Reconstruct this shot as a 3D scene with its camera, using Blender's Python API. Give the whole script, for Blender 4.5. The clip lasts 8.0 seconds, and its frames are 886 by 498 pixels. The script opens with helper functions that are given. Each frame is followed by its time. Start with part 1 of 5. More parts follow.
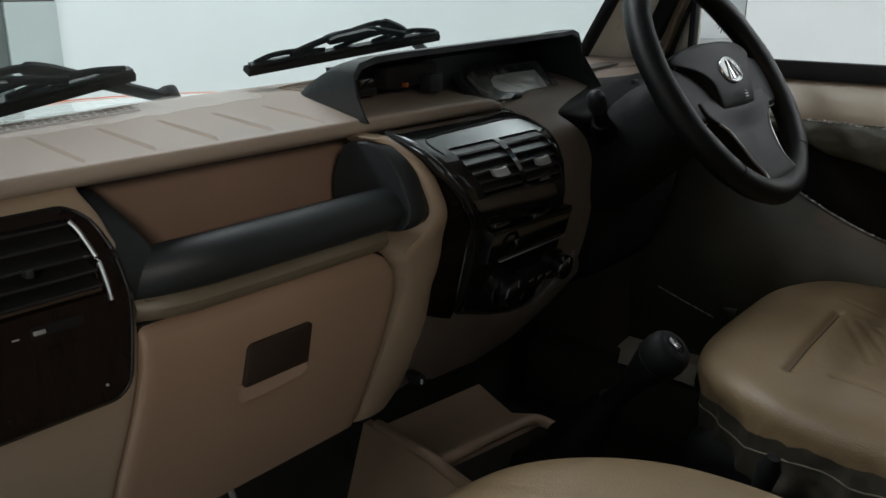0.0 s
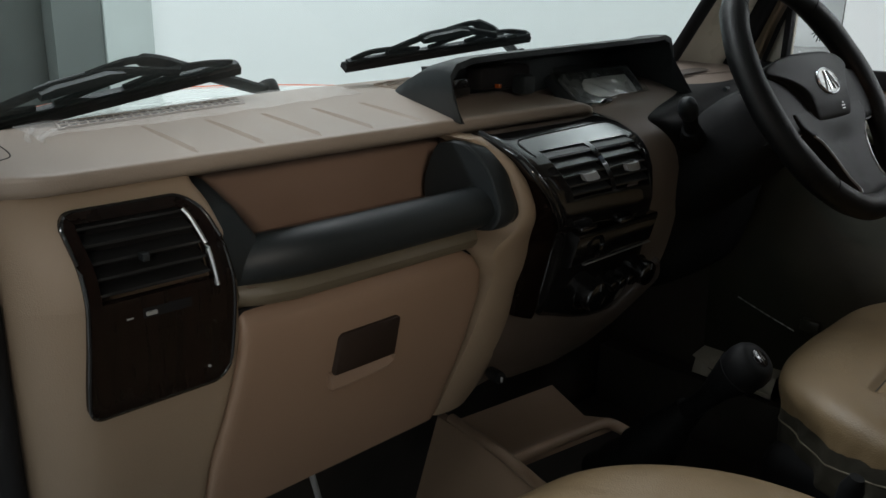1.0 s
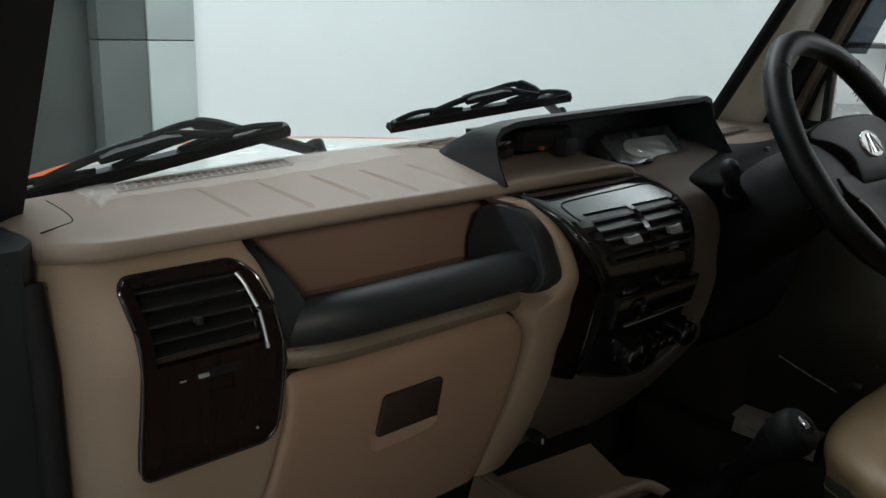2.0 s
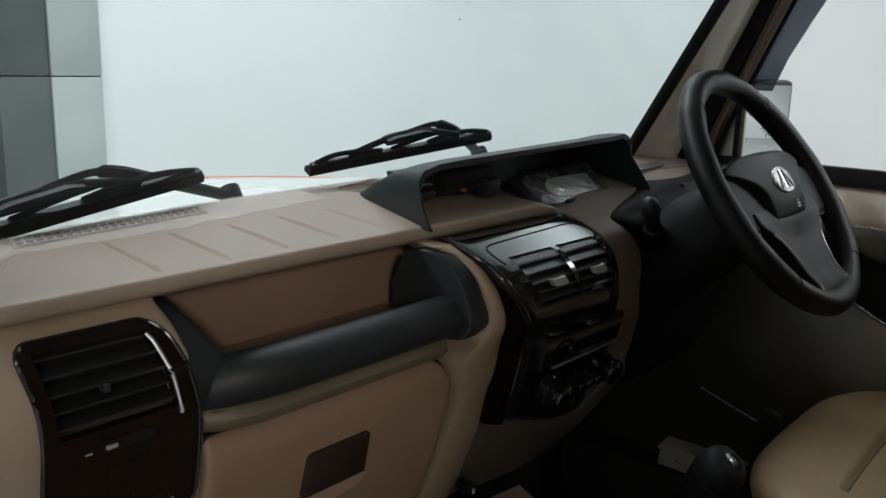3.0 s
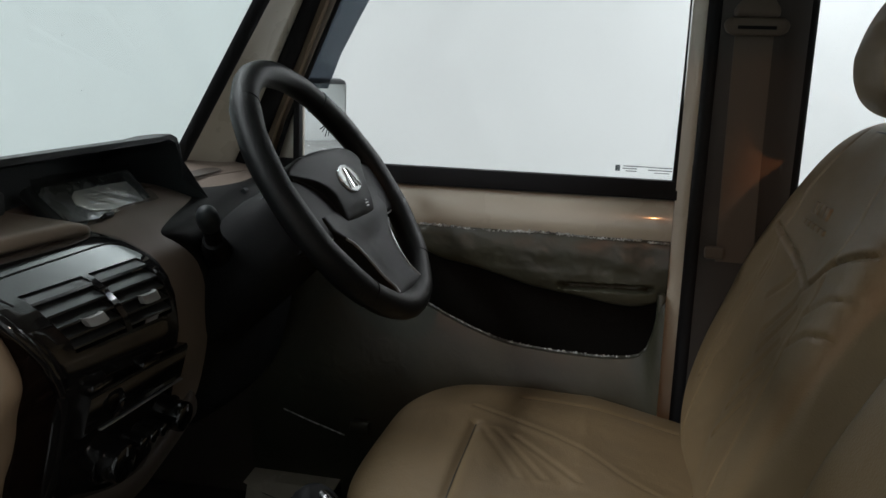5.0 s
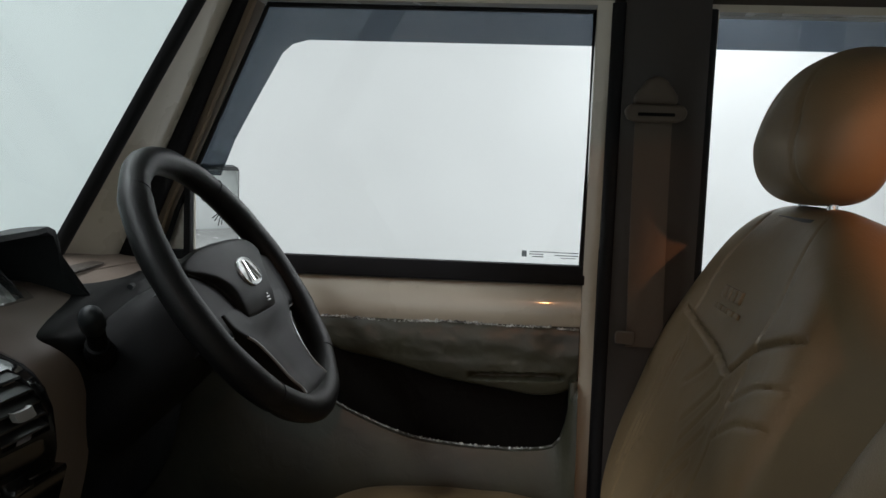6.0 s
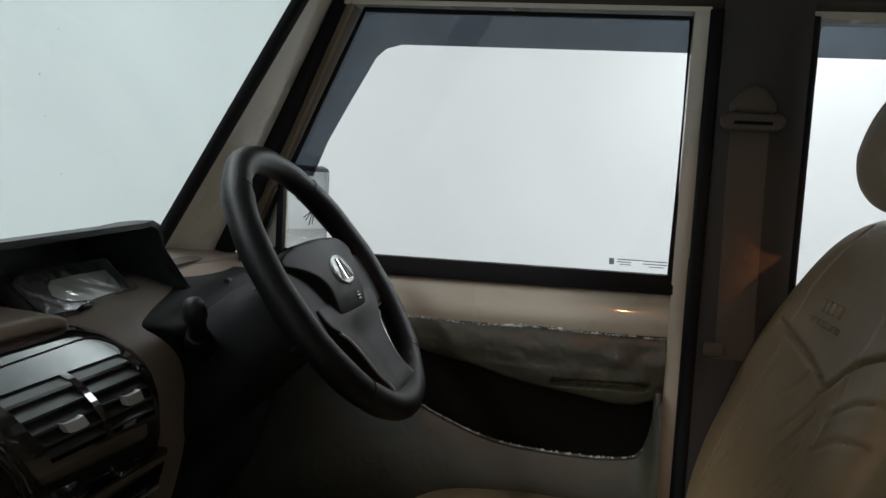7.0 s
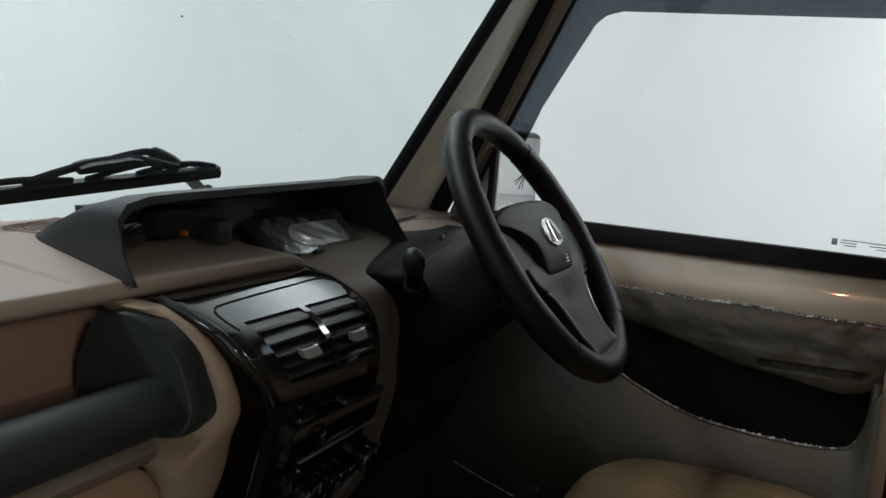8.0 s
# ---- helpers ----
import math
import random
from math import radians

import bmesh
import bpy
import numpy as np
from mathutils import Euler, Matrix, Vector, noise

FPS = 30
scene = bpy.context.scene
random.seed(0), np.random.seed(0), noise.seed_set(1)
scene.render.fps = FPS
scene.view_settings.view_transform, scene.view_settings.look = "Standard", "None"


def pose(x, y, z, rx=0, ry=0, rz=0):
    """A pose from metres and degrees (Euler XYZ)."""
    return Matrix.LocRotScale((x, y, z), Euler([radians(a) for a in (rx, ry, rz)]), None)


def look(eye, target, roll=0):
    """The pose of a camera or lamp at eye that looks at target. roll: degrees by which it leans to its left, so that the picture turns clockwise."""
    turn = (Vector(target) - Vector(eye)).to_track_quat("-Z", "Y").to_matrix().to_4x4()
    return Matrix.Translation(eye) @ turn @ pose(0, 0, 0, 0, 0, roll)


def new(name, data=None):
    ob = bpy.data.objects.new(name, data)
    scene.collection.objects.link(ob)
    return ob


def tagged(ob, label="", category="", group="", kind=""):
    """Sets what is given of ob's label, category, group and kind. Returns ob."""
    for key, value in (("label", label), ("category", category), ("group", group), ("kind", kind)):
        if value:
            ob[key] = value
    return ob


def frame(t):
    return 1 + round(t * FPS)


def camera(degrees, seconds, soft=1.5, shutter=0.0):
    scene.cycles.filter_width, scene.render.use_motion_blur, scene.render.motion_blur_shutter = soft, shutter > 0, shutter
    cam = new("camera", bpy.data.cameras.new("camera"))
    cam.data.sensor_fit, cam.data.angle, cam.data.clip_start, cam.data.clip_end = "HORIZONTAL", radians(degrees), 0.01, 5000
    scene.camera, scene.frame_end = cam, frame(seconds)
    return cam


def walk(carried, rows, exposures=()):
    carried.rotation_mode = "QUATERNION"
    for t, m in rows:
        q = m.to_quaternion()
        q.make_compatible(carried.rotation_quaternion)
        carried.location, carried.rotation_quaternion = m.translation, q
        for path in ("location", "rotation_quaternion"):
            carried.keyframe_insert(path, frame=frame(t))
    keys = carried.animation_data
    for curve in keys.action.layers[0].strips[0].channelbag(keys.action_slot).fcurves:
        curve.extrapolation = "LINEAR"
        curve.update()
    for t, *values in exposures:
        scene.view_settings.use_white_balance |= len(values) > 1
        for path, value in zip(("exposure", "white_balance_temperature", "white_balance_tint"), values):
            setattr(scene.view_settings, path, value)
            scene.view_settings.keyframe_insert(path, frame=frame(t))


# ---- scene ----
cam = camera(54.85, 8.0)
PATH = [
    (0, (-0.1820, 0.2258, 1.4440), (1.2948, 1.4358, 0.8481), 0.13),
    (0.5, (-0.1867, 0.2352, 1.4583), (1.2314, 1.5156, 0.8670), 0.79),
    (1, (-0.2088, 0.2359, 1.4513), (1.1644, 1.5574, 0.8446), 1.46),
    (1.2, (-0.2242, 0.2372, 1.4487), (1.1263, 1.5801, 0.8380), 1.71),
    (2.5, (-0.2138, 0.2565, 1.4850), (1.1527, 1.6473, 1.0397), 1.65),
    (3, (-0.2045, 0.2691, 1.4828), (1.2774, 1.5395, 1.0468), 1.61),
    (3.5, (-0.2081, 0.2644, 1.4847), (1.3515, 1.4358, 1.0424), 1.94),
    (4, (-0.1911, 0.2691, 1.4843), (1.4608, 1.3039, 1.0366), 2.26),
    (4.5, (-0.1467, 0.2845, 1.4757), (1.6343, 1.0881, 1.0491), 2.73),
    (4.8, (-0.0794, 0.3205, 1.4586), (1.7927, 0.9009, 1.0604), 2.60),
    (5, (-0.0473, 0.3365, 1.4516), (1.8757, 0.7393, 1.0777), 2.24),
    (6.5, (0.0060, 0.3878, 1.4557), (1.9941, 0.5300, 1.2910), 1.86),
    (7, (-0.0059, 0.3961, 1.4478), (1.9612, 0.7184, 1.2843), 3.16),
    (7.5, (-0.0213, 0.3953, 1.4509), (1.8936, 0.9296, 1.2324), 4.48),
    (8, (-0.0378, 0.4037, 1.4365), (1.7960, 1.1580, 1.1755), 5.16),
]
walk(cam, [(t, look(eye, target, roll)) for t, eye, target, roll in PATH])

EXPOSURE = 0.51
scene.view_settings.exposure = EXPOSURE

# ---- world and lamps ----
world = bpy.data.worlds.new("world")
scene.world = world
world.use_nodes = True
world.node_tree.nodes["Background"].inputs[0].default_value = (0.8, 0.9, 1.0, 1)
world.node_tree.nodes["Background"].inputs[1].default_value = 0.05


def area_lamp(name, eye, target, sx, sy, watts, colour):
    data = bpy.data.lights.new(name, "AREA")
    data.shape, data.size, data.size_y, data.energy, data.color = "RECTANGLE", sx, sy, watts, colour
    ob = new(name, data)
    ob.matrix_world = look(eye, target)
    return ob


# the showroom's ceiling lights, in rows, with two added fill lamps among them
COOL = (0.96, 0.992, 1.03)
area_lamp("ceiling_row_front", (-0.2, 2.35, 3.5), (-0.2, 2.36, 0), 6.4, 0.5, 86, COOL)
area_lamp("ceiling_row_side", (4.8, -1.3, 3.5), (4.82, -1.3, 0), 0.5, 6.0, 88, COOL)
# added uplight with no fixture behind it: brightens ceiling and upper wall
area_lamp("ceiling_bounce_fill", (4.7, 0.8, 3.1), (4.7, 0.81, 4.0), 0.4, 4.0, 34, COOL)
area_lamp("ceiling_row_back", (0.6, -3.4, 3.5), (0.6, -3.42, 0), 6.0, 0.6, 38, COOL)
# unseen fill lamp, added to reach the cabin through the open door
area_lamp("door_side_fill", (-1.9, -0.6, 3.5), (-1.92, -0.6, 0), 0.5, 5.0, 7, COOL)
warm = bpy.data.lights.new("warm_lamp", "SPOT")
warm.energy, warm.color, warm.spot_size, warm.spot_blend, warm.shadow_soft_size = 190, (1.0, 0.36, 0.12), radians(10.4), 0.6, 0.03
new("warm_lamp", warm).matrix_world = look((-2.0, -0.80, 2.12), (0.95, -0.205, 1.40))
spark = bpy.data.lights.new("small_warm_lamp", "SPOT")
spark.energy, spark.color, spark.spot_size, spark.spot_blend, spark.shadow_soft_size = 7, (1.0, 0.40, 0.14), radians(24), 0.6, 0.012
new("small_warm_lamp", spark).matrix_world = look((-1.2, 0.19, 2.0), (1.37, 0.36, 1.25))

# added spot, aimed high so the dash's left end brightens towards its top
glow = bpy.data.lights.new("dash_fill_spot", "SPOT")
glow.energy, glow.color, glow.spot_size, glow.spot_blend, glow.shadow_soft_size = 168, (1.0, 0.86, 0.73), radians(11.5), 1.0, 0.25
new("dash_fill_spot", glow).matrix_world = look((-1.6, -1.6, 2.2), (0.25, 0.87, 1.37))

# ---- materials ----


def material(name, colour, rough=0.5, metal=0.0, grain=0.0, grain_scale=900, blotch=0.12, blotch_scale=6, coat=0.0, spec=0.5, bump_far=0.0, bump_far_scale=30, coat_rough=0.05, rough_var=0.08):
    """Principled surface with fine grain in relief and slow variation of tone and gloss."""
    m = bpy.data.materials.new(name)
    m.use_nodes = True
    nt = m.node_tree
    n, l = nt.nodes, nt.links
    b = n["Principled BSDF"]
    b.inputs["Metallic"].default_value = metal
    b.inputs["Coat Weight"].default_value = coat
    b.inputs["Coat Roughness"].default_value = coat_rough
    b.inputs["Specular IOR Level"].default_value = spec
    tc = n.new("ShaderNodeTexCoord")
    slow = n.new("ShaderNodeTexNoise")
    slow.inputs["Scale"].default_value = blotch_scale
    slow.inputs["Detail"].default_value = 5
    l.new(tc.outputs["Object"], slow.inputs["Vector"])
    ramp = n.new("ShaderNodeMapRange")
    ramp.inputs["From Min"].default_value, ramp.inputs["From Max"].default_value = 0.3, 0.7
    ramp.inputs["To Min"].default_value, ramp.inputs["To Max"].default_value = 1 - blotch, 1 + blotch
    l.new(slow.outputs["Fac"], ramp.inputs["Value"])
    mul = n.new("ShaderNodeMix")
    mul.data_type, mul.blend_type = "RGBA", "MULTIPLY"
    mul.inputs["Factor"].default_value = 1
    mul.inputs["A"].default_value = (*colour, 1)
    l.new(ramp.outputs["Result"], mul.inputs["B"])
    l.new(mul.outputs["Result"], b.inputs["Base Color"])
    rr = n.new("ShaderNodeMapRange")
    rr.inputs["From Min"].default_value, rr.inputs["From Max"].default_value = 0.3, 0.7
    rr.inputs["To Min"].default_value, rr.inputs["To Max"].default_value = max(0.02, rough - rough_var), min(1, rough + rough_var)
    l.new(slow.outputs["Fac"], rr.inputs["Value"])
    l.new(rr.outputs["Result"], b.inputs["Roughness"])
    last = None
    if grain:
        fine = n.new("ShaderNodeTexNoise")
        fine.inputs["Scale"].default_value = grain_scale
        fine.inputs["Detail"].default_value = 2
        l.new(tc.outputs["Object"], fine.inputs["Vector"])
        bump = n.new("ShaderNodeBump")
        bump.inputs["Strength"].default_value = grain
        bump.inputs["Distance"].default_value = 0.0006
        l.new(fine.outputs["Fac"], bump.inputs["Height"])
        last = bump
    if bump_far:
        wave = n.new("ShaderNodeTexNoise")
        wave.inputs["Scale"].default_value = bump_far_scale
        wave.inputs["Detail"].default_value = 3
        wave.inputs["Distortion"].default_value = 0.8
        l.new(tc.outputs["Object"], wave.inputs["Vector"])
        bump = n.new("ShaderNodeBump")
        bump.inputs["Strength"].default_value = bump_far
        bump.inputs["Distance"].default_value = 0.006
        l.new(wave.outputs["Fac"], bump.inputs["Height"])
        if last:
            l.new(last.outputs["Normal"], bump.inputs["Normal"])
        last = bump
    if last:
        l.new(last.outputs["Normal"], b.inputs["Normal"])
        if coat:
            l.new(last.outputs["Normal"], b.inputs["Coat Normal"])
    return m


def wood_material(name):
    m = material(name, (0.03, 0.016, 0.011), 0.25, coat=0.14, blotch=0.4, blotch_scale=12, spec=0.1)
    nt = m.node_tree
    n, l = nt.nodes, nt.links
    tc = n.new("ShaderNodeTexCoord")
    mp = n.new("ShaderNodeMapping")
    mp.inputs["Scale"].default_value = (60, 60, 9)
    l.new(tc.outputs["Object"], mp.inputs["Vector"])
    nz = n.new("ShaderNodeTexNoise")
    nz.inputs["Scale"].default_value, nz.inputs["Detail"].default_value, nz.inputs["Distortion"].default_value = 1.2, 6, 1.5
    l.new(mp.outputs["Vector"], nz.inputs["Vector"])
    ramp = n.new("ShaderNodeValToRGB")
    ramp.color_ramp.elements[0].position, ramp.color_ramp.elements[0].color = 0.35, (0.0060, 0.0042, 0.0037, 1)
    ramp.color_ramp.elements[1].position, ramp.color_ramp.elements[1].color = 0.7, (0.0105, 0.0060, 0.0048, 1)
    l.new(nz.outputs["Fac"], ramp.inputs["Fac"])
    l.new(ramp.outputs["Color"], n["Principled BSDF"].inputs["Base Color"])
    return m


def glass_material(name, tint, gloss=1.0):
    """Thin pane: straight-through view with a mirror coat that grows at grazing angles."""
    m = bpy.data.materials.new(name)
    m.use_nodes = True
    nt = m.node_tree
    n, l = nt.nodes, nt.links
    n.remove(n["Principled BSDF"])
    clear = n.new("ShaderNodeBsdfTransparent")
    clear.inputs[0].default_value = (*tint, 1)
    shine = n.new("ShaderNodeBsdfGlossy")
    shine.inputs["Roughness"].default_value = 0.01
    lw = n.new("ShaderNodeLayerWeight")
    lw.inputs["Blend"].default_value = 0.5
    p5 = n.new("ShaderNodeMath")
    p5.operation = "POWER"
    p5.inputs[1].default_value = 5
    l.new(lw.outputs["Facing"], p5.inputs[0])
    k = n.new("ShaderNodeMath")
    k.operation = "MULTIPLY_ADD"
    k.inputs[1].default_value, k.inputs[2].default_value = 0.5 * gloss, 0.02 * gloss
    l.new(p5.outputs[0], k.inputs[0])
    mix = n.new("ShaderNodeMixShader")
    l.new(k.outputs[0], mix.inputs[0])
    l.new(clear.outputs[0], mix.inputs[1])
    l.new(shine.outputs[0], mix.inputs[2])
    l.new(mix.outputs[0], n["Material Output"].inputs["Surface"])
    return m


TAUPE = material("taupe_plastic", (0.195, 0.155, 0.126), 0.5, grain=0.5, blotch=0.07, blotch_scale=4)
BEIGE = material("beige_plastic", (0.232, 0.176, 0.122), 0.5, grain=0.45, blotch=0.07, blotch_scale=4)
# lighter than TAUPE: the dash top's grazing sheen is put into the colour
PAD = material("sheen_lightened_taupe", (0.240, 0.202, 0.165), 0.48, grain=0.5, blotch=0.1, blotch_scale=4)
GLOVE = material("brown_beige_plastic", (0.228, 0.153, 0.104), 0.45, grain=0.45, blotch=0.08, blotch_scale=5)
# bin's taupe with its red bounced light and shade put into the colour
BIN_LINING = material("bounce_tinted_lining", (0.165, 0.110, 0.080), 0.55, grain=0.5, blotch=0.1, blotch_scale=5)
LEDGE = material("olive_plastic", (0.105, 0.09, 0.062), 0.45, grain=0.4, blotch=0.1)
# lit copy of the beige: the console's missing light is put into its colour
CONSOLE = material("lit_beige_plastic", (0.36, 0.250, 0.170), 0.5, grain=0.45, blotch=0.1, blotch_scale=5)
# shaded copy of the taupe, dark as it stands beneath the stack
SHADED_TAUPE = material("shaded_taupe_moulding", (0.085, 0.067, 0.054), 0.5, grain=0.4, blotch=0.15, spec=0.3)
LATCH = material("dark_brown_plastic", (0.022, 0.014, 0.010), 0.5, grain=0.3, blotch=0.2, spec=0.35)
BLACK = material("black_plastic", (0.0125, 0.0160, 0.0175), 0.5, grain=0.4, blotch=0.15, spec=0.3)
HUB = material("black_wheel_plastic", (0.0075, 0.0085, 0.0088), 0.5, grain=0.4, blotch=0.15, spec=0.16)
# near black: the shade inside the door pocket is put into this colour
POCKET = material("shaded_pocket_lining", (0.005, 0.0047, 0.0038), 0.6, spec=0.12, grain=0.4, blotch=0.3, blotch_scale=12, bump_far=0.3, bump_far_scale=20)
DARK = material("dark_recess", (0.006, 0.006, 0.0065), 0.75, blotch=0.1, spec=0.2)
PIANO = material("gloss_black", (0.009, 0.0088, 0.009), 0.07, coat=0.25, blotch=0.05, rough_var=0.03, spec=0.45, coat_rough=0.05)
SLAT = material("satin_black_louvre", (0.012, 0.0125, 0.0125), 0.38, blotch=0.1, spec=0.45)
WOOD = wood_material("dark_wood_trim")
RUBBER = material("black_rubber", (0.011, 0.011, 0.012), 0.75, grain=0.3, blotch=0.2, spec=0.2)
LEATHER = material("tan_leather", (0.207, 0.146, 0.077), 0.47, grain=0.7, grain_scale=520, blotch=0.12, blotch_scale=6, bump_far=0.34, bump_far_scale=13)
WHEEL_LEATHER = material("black_leather", (0.0050, 0.0056, 0.0058), 0.44, spec=0.22, grain=0.7, grain_scale=700, blotch=0.2)
WRAP = material("film_wrapped_trim", (0.039, 0.040, 0.025), 0.42, coat=0.3, blotch=0.28, blotch_scale=9, bump_far=0.14, bump_far_scale=30, coat_rough=0.28)
MATT_BLACK = material("matt_black_plastic", (0.0075, 0.0080, 0.0083), 0.6, grain=0.4, blotch=0.2, spec=0.12)
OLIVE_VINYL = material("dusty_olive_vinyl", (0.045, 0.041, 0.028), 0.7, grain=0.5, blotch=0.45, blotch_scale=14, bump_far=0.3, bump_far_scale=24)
FILM = material("clear_film_edge", (0.50, 0.51, 0.50), 0.12, coat=1.0, blotch=0.9, blotch_scale=90, bump_far=1.0, bump_far_scale=160)
PAINT = material("cream_paint", (0.61, 0.56, 0.455), 0.28, coat=0.7, blotch=0.03)
WHITE_PAINT = material("white_car_paint", (0.80, 0.82, 0.78), 0.25, coat=0.8, blotch=0.03)
ORANGE = material("orange_stripe", (0.80, 0.16, 0.05), 0.4, coat=0.4)
TRIM_BROWN = material("brown_pillar_trim", (0.056, 0.045, 0.035), 0.6, grain=0.4, blotch=0.1)
PILLAR_TRIM = material("dark_pillar_trim", (0.038, 0.031, 0.025), 0.6, grain=0.4, blotch=0.1)
BELT = material("seat_belt_webbing", (0.105, 0.083, 0.062), 0.65, grain=0.8, grain_scale=1400)
SEATGREY = material("seat_dark_vinyl", (0.03, 0.028, 0.022), 0.5, grain=0.5, blotch=0.2)
PIPING = material("pale_thread", (0.14, 0.125, 0.085), 0.7)
CARPET = material("black_carpet", (0.065, 0.058, 0.050), 0.95, grain=1.0, grain_scale=600, blotch=0.3)
CHROME = material("bright_metal", (0.72, 0.73, 0.74), 0.18, metal=1.0, blotch=0.05)
STEEL = material("grey_steel", (0.45, 0.46, 0.45), 0.4, metal=0.6, blotch=0.1)
SILVER = material("silver_plastic", (0.36, 0.37, 0.37), 0.35, metal=0.4, blotch=0.05)
WALL = material("white_wall_paint", (0.80, 0.82, 0.81), 0.6, grain=0.2, grain_scale=200, blotch=0.035, blotch_scale=0.9)
GREY_STONE = material("grey_wall_cladding", (0.40, 0.44, 0.425), 0.5, blotch=0.12, blotch_scale=3)
SHADED_STONE = material("shaded_side_cladding", (0.085, 0.100, 0.094), 0.65, blotch=0.2, blotch_scale=2.5)
NIGHT = material("dark_doorway", (0.040, 0.048, 0.044), 0.35, blotch=0.35, blotch_scale=2.0)
FLOOR_TILE = material("white_floor_tile", (0.38, 0.38, 0.37), 0.2, blotch=0.05, blotch_scale=2)
LINER = material("roof_lining", (0.36, 0.32, 0.27), 0.9, grain=0.6, blotch=0.05)
DIAL = material("instrument_face", (0.66, 0.69, 0.68), 0.3, coat=1.0, coat_rough=0.04, blotch=0.15, blotch_scale=22, bump_far=0.2, bump_far_scale=30)
DIAL_FILM = material("hazy_dial_film", (0.095, 0.105, 0.108), 0.24, coat=0.6, blotch=0.5, blotch_scale=30, bump_far=0.4, bump_far_scale=45)
MIRROR = material("mirror_glass", (0.85, 0.87, 0.87), 0.02, metal=1.0, blotch=0.0, rough_var=0.0)
AMBER = material("amber_lens", (0.22, 0.05, 0.01), 0.15, coat=0.6)
PRINT = material("white_print", (0.30, 0.31, 0.31), 0.6)
FILM_CLEAR = glass_material("crumpled_clear_film", (0.86, 0.87, 0.86), 0.8)
MILKY = material("milky_protective_film", (0.62, 0.62, 0.60), 0.28, blotch=0.15, blotch_scale=18, bump_far=0.2, bump_far_scale=30)
MILKY.node_tree.nodes["Principled BSDF"].inputs["Alpha"].default_value = 0.13
SHIFT_INK = material("worn_grey_ink", (0.16, 0.16, 0.16), 0.6)
ETCHED = glass_material("etched_print", (0.42, 0.43, 0.44), 0.5)
GLASS = glass_material("clear_glass", (0.985, 0.988, 0.992))
SCREEN_GLASS = glass_material("green_tinted_glass", (0.945, 0.985, 0.985))
VISOR_GLASS = glass_material("smoked_acrylic", (0.25, 0.275, 0.305), 0.7)

# ---- mesh helpers ----
BASE = {}


def thing(name, base, label, category, group="", kind=""):
    ob = new(name)
    ob.location = base
    BASE[ob] = Vector(base)
    return tagged(ob, label, category, group, kind)


def finish(bm, mat, name, angle=38):
    bmesh.ops.recalc_face_normals(bm, faces=bm.faces)
    me = bpy.data.meshes.new(name)
    bm.to_mesh(me)
    bm.free()
    me.materials.append(mat)
    me.shade_smooth()
    me.set_sharp_from_angle(angle=radians(angle))
    return me


def part(name, bm, mat, parent, label="", angle=38):
    """One mesh, given in world metres, as a part of a thing or of a part."""
    base = BASE[parent]
    bm.transform(Matrix.Translation(-base))
    ob = new(name, finish(bm, mat, name, angle))
    ob.parent = parent
    BASE[ob] = base
    return tagged(ob, label)


def solo(name, bm, mat, label, category="", kind="", group=""):
    """A top-level thing of one mesh, its origin at the lowest point of its middle."""
    co = [v.co for v in bm.verts]
    base = Vector((sum(c.x for c in co) / len(co), sum(c.y for c in co) / len(co), min(c.z for c in co)))
    bm.transform(Matrix.Translation(-base))
    ob = new(name, finish(bm, mat, name))
    ob.location = base
    BASE[ob] = base
    return tagged(ob, label, category, group, kind)


def bevelled(bm, width, seg=2, angle=30):
    if width > 0:
        ed = [e for e in bm.edges if len(e.link_faces) == 2 and e.calc_face_angle(0) > radians(angle)]
        bmesh.ops.bevel(bm, geom=ed, offset=width, segments=seg, affect="EDGES", profile=0.5, clamp_overlap=True)
    return bm


def box(x0, x1, y0, y1, z0, z1, bevel=0.0, m=None, seg=2):
    bm = bmesh.new()
    bmesh.ops.create_cube(bm, size=1)
    bm.transform(Matrix.Translation(((x0 + x1) / 2, (y0 + y1) / 2, (z0 + z1) / 2)) @ Matrix.Diagonal((x1 - x0, y1 - y0, z1 - z0, 1)))
    bevelled(bm, bevel, seg)
    if m:
        bm.transform(m)
    return bm


def prism(outline, axis, lo, hi, bevel=0.0, seg=2, m=None):
    """A flat outline, drawn in the two other axes in order, given depth along axis."""
    bm = bmesh.new()

    def at(a, b, c):
        return {"x": (c, a, b), "y": (a, c, b), "z": (a, b, c)}[axis]
    low = [bm.verts.new(at(a, b, lo)) for a, b in outline]
    high = [bm.verts.new(at(a, b, hi)) for a, b in outline]
    k = len(outline)
    bm.faces.new(low[::-1])
    bm.faces.new(high)
    for i in range(k):
        bm.faces.new((low[i], low[(i + 1) % k], high[(i + 1) % k], high[i]))
    bmesh.ops.recalc_face_normals(bm, faces=bm.faces)
    bevelled(bm, bevel, seg)
    if m:
        bm.transform(m)
    return bm


def loft(rings, caps=True, closed=True):
    bm = bmesh.new()
    rows = [[bm.verts.new(p) for p in ring] for ring in rings]
    k = len(rings[0])
    for a, b in zip(rows, rows[1:]):
        for i in range(k if closed else k - 1):
            j = (i + 1) % k
            bm.faces.new((a[i], a[j], b[j], b[i]))
    if caps and closed:
        bm.faces.new(rows[0][::-1])
        bm.faces.new(rows[-1])
    bmesh.ops.recalc_face_normals(bm, faces=bm.faces)
    return bm


